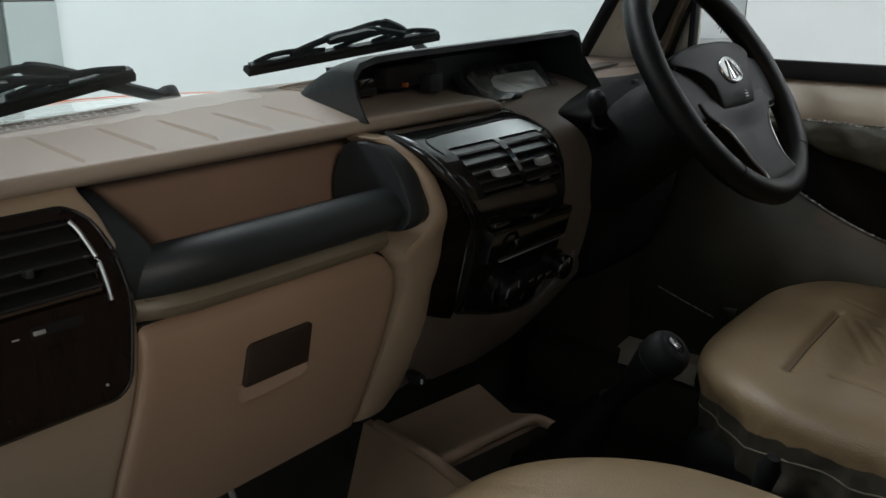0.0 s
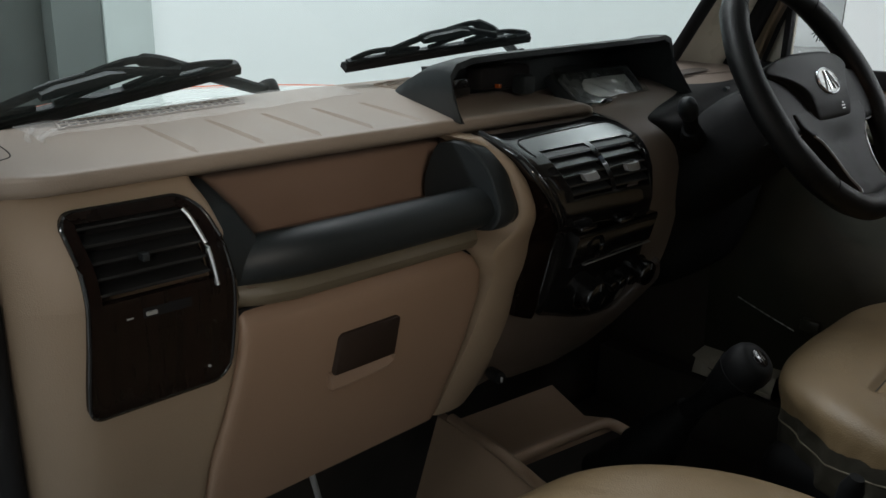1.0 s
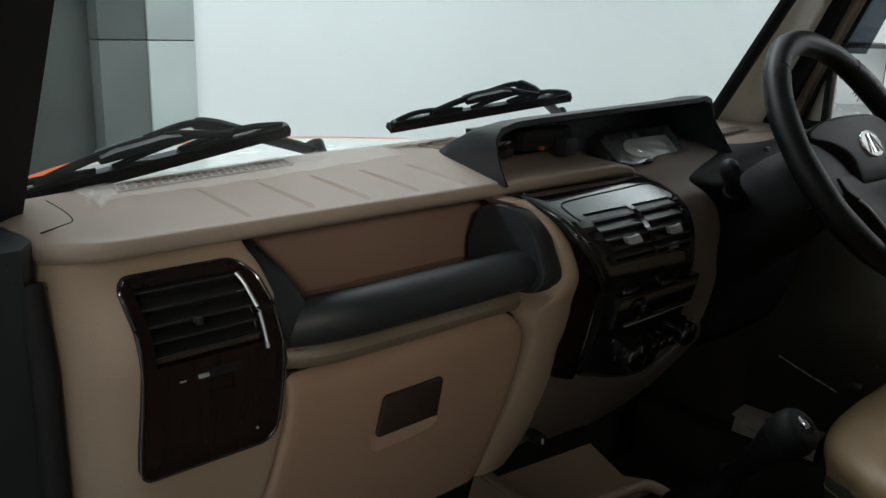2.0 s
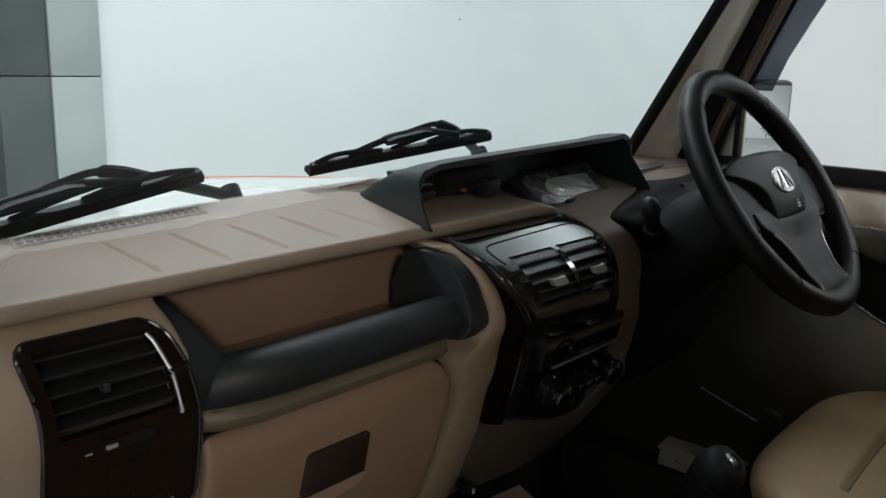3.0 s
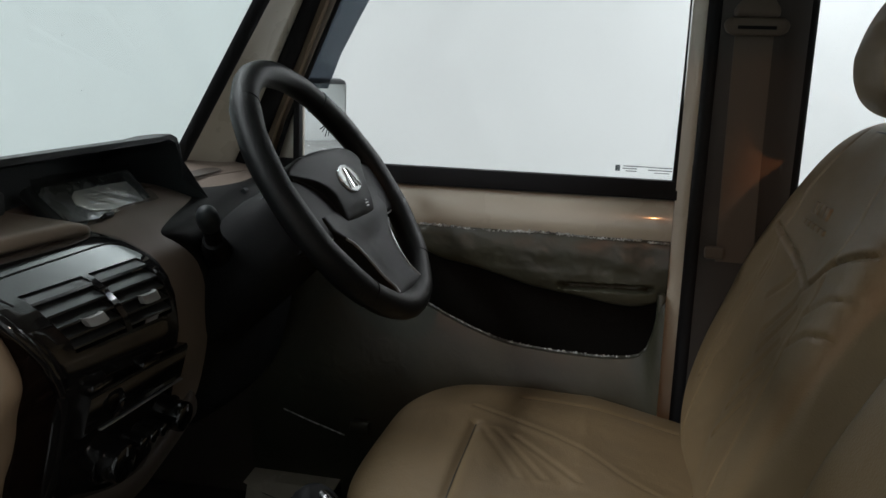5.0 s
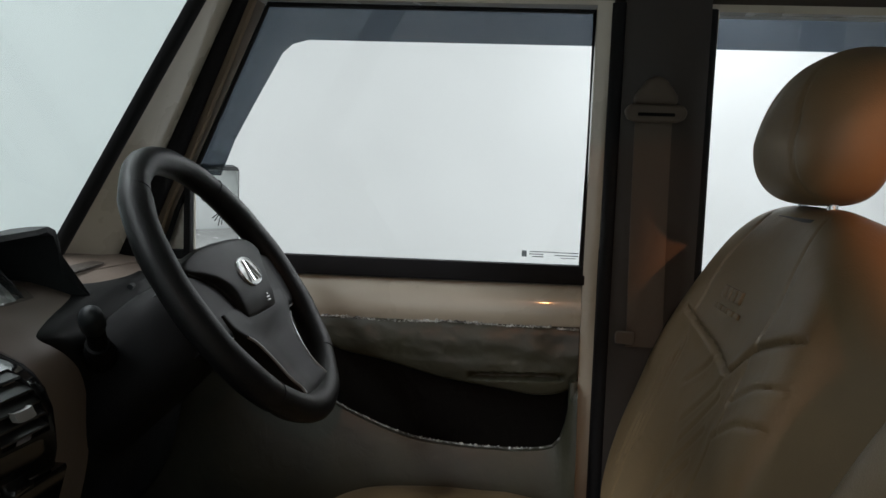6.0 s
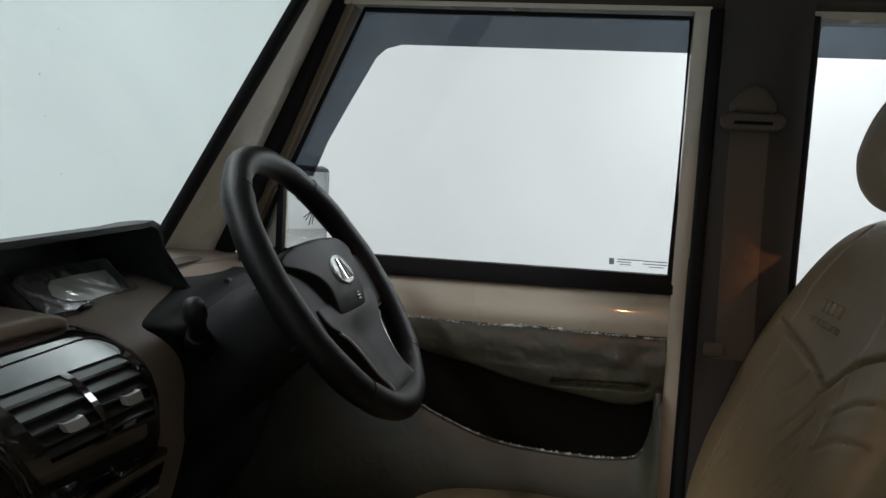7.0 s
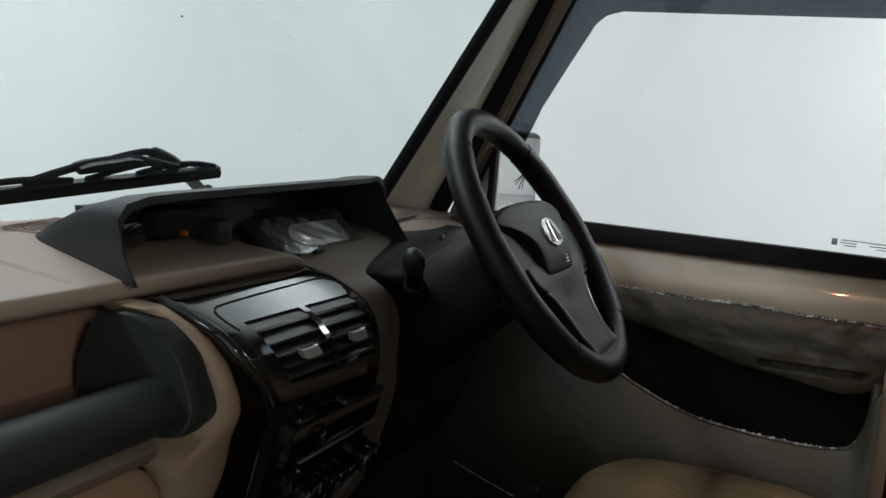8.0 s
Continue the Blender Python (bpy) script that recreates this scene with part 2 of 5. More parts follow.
def tube(points, radius, n=12, flat=1.0, up=(0, 0, 1)):
    """A round bar along points; radius one number or one a point; flat squeezes it along up."""
    pts = [Vector(p) for p in points]
    rad = radius if isinstance(radius, (list, tuple)) else [radius] * len(pts)
    rings = []
    for i, p in enumerate(pts):
        d = (pts[min(i + 1, len(pts) - 1)] - pts[max(i - 1, 0)]).normalized()
        u = Vector(up)
        if abs(d.dot(u)) > 0.95:
            u = Vector((0, 1, 0))
        s = d.cross(u).normalized()
        v = s.cross(d).normalized()
        rings.append([p + rad[i] * (math.cos(a) * s + math.sin(a) * flat * v) for a in [2 * math.pi * q / n for q in range(n)]])
    return loft(rings)


def smooth_line(points, n=8):
    """A soft curve through points."""
    p = [Vector(q) for q in points]
    out = []
    for i in range(len(p) - 1):
        a, b, c, d = p[max(i - 1, 0)], p[i], p[i + 1], p[min(i + 2, len(p) - 1)]
        for k in range(n):
            t = k / n
            out.append(0.5 * ((2 * b) + (c - a) * t + (2 * a - 5 * b + 4 * c - d) * t * t + (3 * b - a - 3 * c + d) * t ** 3))
    out.append(p[-1])
    return out


def join(*bms):
    out = bmesh.new()
    for b in bms:
        me = bpy.data.meshes.new("tmp")
        b.to_mesh(me)
        b.free()
        out.from_mesh(me)
        bpy.data.meshes.remove(me)
    return out


def lerp(table, v):
    """Value at v from (key, value) pairs in rising order of key."""
    if v <= table[0][0]:
        return table[0][1]
    for (a, p), (b, q) in zip(table, table[1:]):
        if v <= b:
            return p + (q - p) * (v - a) / (b - a)
    return table[-1][1]


def soft(table, n=6):
    """The same (key, value) pairs drawn as a soft curve."""
    return [(p.x, p.y) for p in smooth_line([(a, b, 0) for a, b in table], n)]


def sheet(f, us, vs, thick, hole=None, back=(0, 1, 0)):
    """A solid skin over a grid: f(u, v) is its face, thick its depth along back; hole leaves out stretches (u0, u1, v0, v1) of the grid."""
    holes = [] if hole is None else hole if isinstance(hole, list) else [hole]
    bm = bmesh.new()
    back = Vector(back) * thick
    face = [[bm.verts.new(f(u, v)) for u in us] for v in vs]
    rear = [[bm.verts.new(Vector(f(u, v)) + back) for u in us] for v in vs]
    nu, nv = len(us), len(vs)

    def solid(i, j):
        if not (0 <= i < nu - 1 and 0 <= j < nv - 1):
            return False
        u, v = (us[i] + us[i + 1]) / 2, (vs[j] + vs[j + 1]) / 2
        return not any(h[0] < u < h[1] and h[2] < v < h[3] for h in holes)
    for j in range(nv - 1):
        for i in range(nu - 1):
            if not solid(i, j):
                continue
            a, b, c, d = (j, i), (j, i + 1), (j + 1, i + 1), (j + 1, i)
            bm.faces.new([face[r][s] for r, s in (a, b, c, d)])
            bm.faces.new([rear[r][s] for r, s in (d, c, b, a)])
            for (r, s), (t, w), (p, q) in ((a, b, (i, j - 1)), (b, c, (i + 1, j)), (c, d, (i, j + 1)), (d, a, (i - 1, j))):
                if not solid(p, q):
                    bm.faces.new((face[r][s], rear[r][s], rear[t][w], face[t][w]))
    for v in [v for v in bm.verts if not v.link_faces]:
        bm.verts.remove(v)
    bmesh.ops.recalc_face_normals(bm, faces=bm.faces)
    return bm


def steps(a, b, n):
    return [a + (b - a) * i / n for i in range(n + 1)]


def pillow(half, power=4.0, n=28, shape=None):
    """A rounded block; shape(p, q) may shift the point p, q being the same point from -1 to 1."""
    bm = bmesh.new()
    bmesh.ops.create_cube(bm, size=2)
    bmesh.ops.subdivide_edges(bm, edges=bm.edges, cuts=n, use_grid_fill=True)
    for v in bm.verts:
        c = v.co
        k = (abs(c.x) ** power + abs(c.y) ** power + abs(c.z) ** power) ** (1 / power)
        q = c / k
        p = Vector((q.x * half[0], q.y * half[1], q.z * half[2]))
        v.co = shape(p, q) if shape else p
    return bm


def near_line(x, y, segs):
    """Distance of (x, y) from the nearest of some segments."""
    best = 9.0
    for ax, ay, bx, by in segs:
        dx, dy = bx - ax, by - ay
        t = max(0, min(1, ((x - ax) * dx + (y - ay) * dy) / (dx * dx + dy * dy)))
        best = min(best, math.hypot(x - ax - t * dx, y - ay - t * dy))
    return best


def ring(centre, normal, radius, tube_r, n=64, k=12, squash=1.0):
    """A torus round an axis."""
    c, w = Vector(centre), Vector(normal).normalized()
    u = Vector((1, 0, 0))
    u = (u - w * u.dot(w)).normalized()
    v = w.cross(u)
    bm = bmesh.new()
    rows = []
    for i in range(n):
        a = 2 * math.pi * i / n
        d = math.cos(a) * u + math.sin(a) * v
        rows.append([bm.verts.new(c + d * (radius + tube_r * math.cos(b)) + w * tube_r * squash * math.sin(b)) for b in [2 * math.pi * q / k for q in range(k)]])
    for i in range(n):
        a, b = rows[i], rows[(i + 1) % n]
        for q in range(k):
            bm.faces.new((a[q], a[(q + 1) % k], b[(q + 1) % k], b[q]))
    return bm


def disc(centre, normal, radius, depth, n=32, bevel=0.0):
    bm = bmesh.new()
    bmesh.ops.create_cone(bm, cap_ends=True, segments=n, radius1=radius, radius2=radius, depth=depth)
    bevelled(bm, bevel)
    bm.transform(Matrix.Translation(centre) @ Vector(normal).to_track_quat("Z", "Y").to_matrix().to_4x4())
    return bm


# ---- showroom ----
solo("floor", box(-3.2, 7.0, -6, 4.3, -0.1, 0, 0), FLOOR_TILE, "glossy grey floor tiles of a showroom", "floor", "structure")
solo("ceiling", box(-3.2, 7.0, -6, 4.3, 3.6, 3.7, 0), WALL, "plain white showroom ceiling", "ceiling", "structure")
WALL_LINE = [Vector((1.548, 3.62, 0)), Vector((3.4, 3.62, 0))] + [Vector((4.3 + 2.4 * math.sin(a), 1.22 + 2.4 * math.cos(a), 0)) for a in steps(0, math.pi / 2, 24)] + [Vector((6.7, -2, 0)), Vector((6.7, -6, 0))]
solo("wall_north", loft([[p, p + Vector((0, 0, 3.6)), p + Vector((0.15, 0.15, 3.6)), p + Vector((0.15, 0.15, 0))] for p in WALL_LINE]), WALL, "smooth white painted showroom wall with rounded corner", "wall", "structure")
solo("wall_south", box(-3.2, 7.0, -6.2, -6, 0, 3.6, 0), WALL, "plain white rear wall", "wall", "structure")
# unseen wall, set near and white as a reflector for the door opening
solo("wall_west", box(-3.2, -3.0, -6, 4.3, 0, 3.6, 0), WALL, "unseen white wall added to bounce light into the car", "wall", "structure")
column = thing("column", (1.4, 3.75, 0), "square grey column clad in stone-coloured panels", "column", kind="structure")
for z0, z1 in ((0, 1.371), (1.376, 3.6)):
    part("panel", box(1.342, 1.545, 3.60, 3.82, z0, z1, 0.002), GREY_STONE, column)
    # side face of the column laid flat, its shade put into the darker colour
    part("panel", box(1.145, 1.339, 3.61, 3.82, z0, z1, 0.002), SHADED_STONE, column, "cladding panel darkened as the column's shaded side")
solo("glass_door", box(-1.2, 1.142, 3.70, 3.74, 0, 3.6, 0.0), NIGHT, "dark glass showroom door at night", "door", "structure")
solo("wall_northwest", box(-3.2, -1.2, 3.7, 3.9, 0, 3.6, 0), WALL, "plain white wall beside the doors", "wall", "structure")

# ---- car shell ----
CX = 0.665


def shield_y(x, z):
    return 1.127 - 0.2 * (x - 0.655) ** 2 - 0.57 * (z - 1.31)


body = thing("car", (CX, 0, 0.5), "white car with cream interior paint, passenger door open", "car")
part("floor_pan", box(-0.05, 1.40, -1.6, 1.20, 0.50, 0.56, 0.01), CARPET, body, "black carpeted floor")
part("firewall", box(-0.10, 1.40, 1.20, 1.24, 0.50, 1.262, 0.005), CARPET, body)
part("roof", sheet(lambda u, v: (u, v, 1.765 + 0.03 * math.cos((u - CX) * 1.9)), steps(-0.02, 1.38, 12), steps(-1.65, 0.83, 10), 0.03, back=(0, 0, 1)), LINER, body, "dark fabric roof lining")
part("rear_wall", box(-0.02, 1.40, -1.65, -1.60, 0.5, 1.25, 0.005), TRIM_BROWN, body)
# bonnet, gently crowned, its leading edge curved in plan


def bonnet(u, v):
    x = -0.02 + 1.37 * u
    front = 1.97 - 1.1 * (x - 0.70) ** 2
    y = 1.16 + (front - 1.16) * v
    return Vector((x, y, 1.262 - 0.045 * v - 0.012 * v ** 3 - 0.02 * (x - CX) ** 2))


hood_panel = part("bonnet", sheet(bonnet, steps(0, 1, 24), steps(0, 1, 16), -0.012, back=(0, 0, 1)), WHITE_PAINT, body, "glossy white bonnet")
part("stripe", sheet(lambda u, v: bonnet(u, v) + Vector((0, 0, 0.003)), steps(0.30, 0.99, 24), steps(0.985, 0.999, 2), -0.002, back=(0, 0, 1)), ORANGE, hood_panel, "orange edge stripe")
part("stripe", sheet(lambda u, v: bonnet(u, v) + Vector((0, 0, 0.003)), steps(0.10, 0.30, 8), steps(0.90, 0.999, 3), -0.002, back=(0, 0, 1)), ORANGE, hood_panel, "orange edge stripe")
part("front_panel", sheet(lambda u, v: bonnet(u, 1.0) + Vector((0, -0.004 + 0.02 * math.sin(math.pi * v), -0.012 - 0.70 * v)), steps(0, 1, 24), steps(0, 1, 6), 0.015, back=(0, -1, 0)), WHITE_PAINT, body, "plain white front end")
for x0, x1 in ((-0.075, -0.035), (1.352, 1.392)):
    part("wing", sheet(lambda u, v: (x0 + (x1 - x0) * (0.5 + 0.4 * math.sin(math.pi * v)), 1.13 + 0.33 * u, 1.24 - 0.72 * v), steps(0, 1, 4), steps(0, 1, 6), 0.02, back=(1 if x0 < 0 else -1, 0, 0)), WHITE_PAINT, body, "white front wing")
for x in (0.02, 1.31):
    for y in (1.36, -1.15):
        road_wheel = part("wheel", ring((x, y, 0.35), (1, 0, 0), 0.26, 0.09, 40, 14), RUBBER, body, "black road tyre")
        part("rim", disc((x, y, 0.35), (1, 0, 0), 0.20, 0.14, 32, 0.02), STEEL, road_wheel, "grey steel rim")
part("cowl", sheet(lambda u, v: (u, shield_y(u, 1.29) + 0.005 + 0.07 * v, 1.285 - 0.02 * v), steps(-0.02, 1.36, 20), steps(0, 1, 3), -0.01, back=(0, 0, 1)), WHITE_PAINT, body)

# windscreen and its black border
rough_glass = random.Random(11)
screen = part("windscreen", sheet(lambda u, v: (u, shield_y(u, v), v), steps(0.0, 1.30, 20), steps(1.275, 1.76, 6), 0.005), SCREEN_GLASS, body, "clear windscreen")
screen.visible_shadow = False

for i in range(14):  # specks of dirt on the glass
    x, z = rough_glass.uniform(0.25, 1.15), rough_glass.uniform(1.40, 1.70)
    part("speck", disc((x, shield_y(x, z) - 0.0012, z), (0, -1, 0.6), rough_glass.uniform(0.0006, 0.0014), 0.0008, 8), LATCH, screen, "tiny speck of dirt")


# driver's side A-pillar: black seal, cream trim, black door seal
part("windscreen_seal", loft([[(1.222, y - 0.001, z), (1.228, y - 0.009, z), (1.238, y - 0.013, z), (1.252, y - 0.008, z), (1.256, y + 0.01, z), (1.222, y + 0.006, z)] for y, z in [(shield_y(1.235, z), z) for z in steps(1.27, 1.77, 6)]]), RUBBER, body, "black rubber windscreen seal", 60)


def post(z):
    """Line of the driver's side pillar: its depth at the glass, and how far back its cream face ends."""
    return shield_y(1.25, z), 0.023 - 0.1185 * (z - 1.535)


part("pillar", loft([[(1.251, y - 0.004, z), (1.262, y - 0.008, z), (1.30, y - 0.012 - 0.6 * e, z), (1.335, y - 0.004 - e, z), (1.346, y - e, z), (1.375, y - e, z), (1.385, y + 0.02, z), (1.30, y + 0.03, z)] for z, (y, e) in [(z, post(z)) for z in steps(1.24, 1.77, 8)]]), PAINT, body, "cream painted windscreen pillar", 60)
part("door_seal", loft([[(1.340, y - e - 0.001, z), (1.338, y - e - 0.012, z), (1.346, y - e - 0.026, z), (1.375, y - e - 0.027, z), (1.375, y - e - 0.001, z)] for z, (y, e) in [(z, post(z)) for z in steps(1.24, 1.77, 8)]]), RUBBER, body, "black rubber door seal", 60)
# passenger side A-pillar with its seal, and the dark hinge post below
part("pillar", loft([[(x + 0.014, y - 0.01, z), (x + 0.006, y - 0.05, z), (x - 0.07, y - 0.07, z), (x - 0.08, y, z), (x - 0.02, y + 0.03, z)] for x, y, z in [(0.004 + 0.03 * (z - 1.3), shield_y(0.03, z), z) for z in steps(1.24, 1.77, 8)]]), RUBBER, body, "black passenger side windscreen pillar")
part("hinge_post", loft([[(-0.004, 0.99, z), (-0.008, 0.93, z), (-0.024, 0.905, z), (-0.09, 0.90, z), (-0.10, 0.99, z)] for z in steps(0.56, 1.30, 4)]), BLACK, body, "black door hinge post")
part("door_seal", tube([(-0.014, 0.902, 0.56), (-0.016, 0.900, 0.9), (-0.016, 0.902, 1.2), (-0.018, 0.915, 1.27)], 0.011, 10), RUBBER, body, "black rubber door seal")
part("sill", loft([[(1.30, y, z), (1.287, y, z + 0.4 * (0.735 - z)), (1.30, y, 0.737), (1.345, y, 0.742), (1.345, y, z)] for y, z in ((0.80, 0.69), (0.86, 0.69), (0.90, 0.698), (0.94, 0.715), (0.968, 0.735))]), PAINT, body, "cream painted inner sill by the pedals")
# passenger side B-pillar and rear quarter
part("pillar", box(-0.06, 0.0, -0.62, -0.50, 0.5, 1.77, 0.012), TRIM_BROWN, body, "brown trimmed centre pillar")
part("quarter_panel", box(-0.06, -0.02, -1.62, -0.62, 0.5, 1.26, 0.01), TRIM_BROWN, body)
# driver's side B-pillar and rear quarter
part("pillar", loft([[(1.35 - t, 0.212, z), (1.334 - t, 0.19, z), (1.334 - t, 0.108, z), (1.35 - t, 0.086, z), (1.42 - t, 0.086, z), (1.42 - t, 0.212, z)] for z, t in ((0.5, 0.0), (1.25, 0.0), (1.72, 0.02), (1.78, 0.03))]), PILLAR_TRIM, body, "dark brown trimmed centre pillar")
part("rocker", box(1.335, 1.43, -0.7, 1.22, 0.46, 0.60, 0.008), TRIM_BROWN, body, "brown trimmed door sill")
part("door_gap", box(1.372, 1.42, 0.205, 0.232, 0.56, 1.735, 0.0), RUBBER, body, "dark door gap")
part("door_gap", box(1.372, 1.42, 0.080, 0.092, 0.56, 1.73, 0.0), RUBBER, body, "dark door gap")
part("door_seal", tube([(1.362, 0.218, 0.60), (1.362, 0.219, 1.25), (1.346, 0.219, 1.722)], 0.0135, 10), RUBBER, body, "black rubber door seal")
part("door_seal", tube([(1.362, 0.085, 0.60), (1.362, 0.085, 1.25), (1.346, 0.086, 1.715)], 0.0125, 10), RUBBER, body, "black rubber door seal")
part("roof_rail", loft([[(1.33, y, 1.735), (1.348, y, 1.722), (1.40, y, 1.722), (1.40, y, 1.80), (1.33, y, 1.80)] for y in steps(-1.6, 0.85, 4)]), TRIM_BROWN, body, "dark trimmed roof rail")
part("kick_panel", loft([[(1.365, 0.90, z), (1.350, 0.95, z), (1.345, 1.245, z), (1.40, 1.245, z), (1.40, 0.90, z)] for z in (0.50, 1.30)]), TRIM_BROWN, body)

# ---- driver's door ----
FRONT_EDGE = [(1.20, 0.985), (1.29, 0.965), (1.381, 0.932), (1.469, 0.890), (1.714, 0.782), (1.73, 0.775)]


def door_x(z):
    """The inner skin leans in towards the roof."""
    return 1.395 if z < 1.29 else 1.395 - 0.033 * (z - 1.29) / 0.42


door = part("door", sheet(lambda u, v: (1.398, u, v), steps(0.236, 0.985, 6), steps(0.50, 0.99, 4), 0.03, back=(1, 0, 0)), PAINT, body, "closed driver's door in cream paint")
# window frame: rear upright, slanted front, top bar
part("window_frame", loft([[(door_x(z) - 0.018, 0.229, z), (door_x(z) - 0.02, 0.236, z), (door_x(z) - 0.016, 0.254, z), (door_x(z) + 0.03, 0.254, z), (door_x(z) + 0.03, 0.229, z)] for z in (0.62, 0.9, 1.22, 1.29, 1.5, 1.722)]), PAINT, door, "cream rear door edge")
part("window_frame", loft([[(door_x(z) - 0.014, lerp(FRONT_EDGE, z) + 0.002, z), (door_x(z) - 0.018, lerp(FRONT_EDGE, z) + 0.006, z), (door_x(z) - 0.014, lerp(FRONT_EDGE, z) + 0.020, z), (door_x(z) + 0.03, lerp(FRONT_EDGE, z) + 0.020, z), (door_x(z) + 0.03, lerp(FRONT_EDGE, z) + 0.002, z)] for z in (1.25, 1.29, 1.381, 1.469, 1.6, 1.735)]), BEIGE, door, "tan slanted front window frame")
part("window_frame", loft([[(1.344, y, 1.719), (1.342, y, 1.728), (1.348, y, 1.738), (1.40, y, 1.738), (1.40, y, 1.719)] for y in (0.229, 0.5, 0.80)]), PAINT, door, "cream upper window frame")
# dark glass run inside the frame
part("glass_run", tube([(1.389, 0.2565, 1.31), (1.362, 0.2565, 1.712), (1.362, 0.77, 1.714), (1.378, 0.884, 1.469), (1.386, 0.926, 1.381), (1.392, 0.955, 1.30)], 0.0045, 8), RUBBER, door, "black rubber glass channel")
part("waist_seal", loft([[(1.378, y, 1.2845), (1.376, y, 1.296), (1.384, y, 1.314), (1.398, y, 1.315), (1.40, y, 1.284)] for y in (0.2515, 0.5, 0.75, 0.965)]), RUBBER, door, "black rubber waist seal")
part("waist_rail", loft([[(1.384, y, 1.212), (1.376, y, 1.224), (1.3742, y, 1.236), (1.3752, y, 1.2455), (1.3768, y, 1.254), (1.3788, y, 1.262), (1.3825, y, 1.272), (1.388, y, 1.280), (1.40, y, 1.284), (1.40, y, 1.212)] for y in (0.2545, 0.5, 0.75, 0.97)]), PAINT, door, "cream painted metal strip under the window")
pane = part("pane", sheet(lambda u, v: (door_x(v) + 0.004, 0.254 + u * (lerp(FRONT_EDGE, v) + 0.004 - 0.254), v), steps(0, 1, 4), (1.30, 1.381, 1.469, 1.6, 1.716), 0.004, back=(1, 0, 0)), GLASS, door, "clear side window")
pane.visible_shadow = False
part("divider", box(1.374, 1.392, 0.900, 0.9115, 1.31, 1.425, 0.002), RUBBER, door, "black quarter-light bar")
part("mirror_patch", prism([(0.903, 1.312), (0.958, 1.312), (0.938, 1.375), (0.907, 1.43), (0.903, 1.42)], "x", 1.401, 1.412, 0.002), PAINT, door, "cream mirror mounting plate")
# maker's print on the pane, as plain bars
for i, (y0, y1, z0, z1) in enumerate(((0.345, 0.353, 1.326, 1.336), (0.300, 0.340, 1.334, 1.3355), (0.318, 0.341, 1.330, 1.3315), (0.318, 0.336, 1.326, 1.3275), (0.262, 0.300, 1.3335, 1.335), (0.262, 0.300, 1.329, 1.3305), (0.266, 0.290, 1.325, 1.3262))):
    part("print_bar", box(1.3895, 1.3908, y0, y1, z0, z1), ETCHED, door, "small grey printed mark")

# trim panel: upper pad, map pocket with shade in its colour, swelling lower panel
POCKET_TOP = soft([(0.2555, 1.125), (0.275, 1.108), (0.319, 1.100), (0.395, 1.110), (0.453, 1.118), (0.492, 1.125), (0.572, 1.146), (0.645, 1.160), (0.70, 1.185), (0.82, 1.20)], 4)
POCKET_LOW = soft([(0.2555, 1.12), (0.266, 1.10), (0.274, 1.054), (0.291, 1.023), (0.342, 1.0145), (0.40, 1.0145), (0.447, 1.0165), (0.516, 1.0245), (0.575, 1.043), (0.633, 1.068), (0.72, 1.115), (0.80, 1.165), (0.97, 1.18)], 4)


def upper_pad(u, v):
    y = 0.2555 + (0.82 - 0.2555) * u
    lo = lerp(POCKET_TOP, y)
    z = lo + (1.2165 - lo) * v
    mid = max(0, math.sin(math.pi * v))
    fold = (0.0030 * noise.noise((y * 26, z * 34, 2)) + 0.0016 * abs(noise.noise((y * 70, z * 60, 6)))) * mid ** 0.5
    slot = 0.016 * math.exp(-((z - 1.131 + 0.03 * (y - 0.35)) / 0.0055) ** 4) * max(0, min(1, (y - 0.275) / 0.01, (0.435 - y) / 0.012))
    return (1.384 - 0.013 * mid ** 0.4 + fold + slot, y, z)


def lower_panel(u, v):
    y = 0.2555 + (0.97 - 0.2555) * u
    hi = lerp(POCKET_LOW, y)
    z = 0.60 + (hi - 0.60) * v
    return (1.372 - 0.045 * max(0, math.sin(v * math.pi * 0.92)) ** 0.6, y, z)


pad = part("trim_panel", sheet(upper_pad, steps(0, 1, 130), steps(0, 1, 44), 0.02, back=(1, 0, 0)), WRAP, door, "brown padded trim still wrapped in clear film")
low = part("trim_panel", sheet(lower_panel, [0, 0.008, 0.016, 0.024, 0.035] + steps(0.05, 1, 40), steps(0, 1, 24), 0.02, back=(1, 0, 0)), WRAP, door, "brown lower trim panel wrapped in clear film")
part("map_pocket", box(1.43, 1.445, 0.236, 0.985, 0.975, 1.284), POCKET, door, "open map pocket coloured near black for its shade")
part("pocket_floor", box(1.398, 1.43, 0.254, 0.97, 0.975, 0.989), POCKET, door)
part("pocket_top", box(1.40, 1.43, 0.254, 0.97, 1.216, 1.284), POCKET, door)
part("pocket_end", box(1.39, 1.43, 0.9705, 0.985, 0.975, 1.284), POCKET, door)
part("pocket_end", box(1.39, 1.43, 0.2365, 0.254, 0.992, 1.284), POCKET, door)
part("pocket_end", box(1.36, 1.388, 0.2555, 0.268, 1.03, 1.13, 0.004), WRAP, door)
rough = random.Random(4)


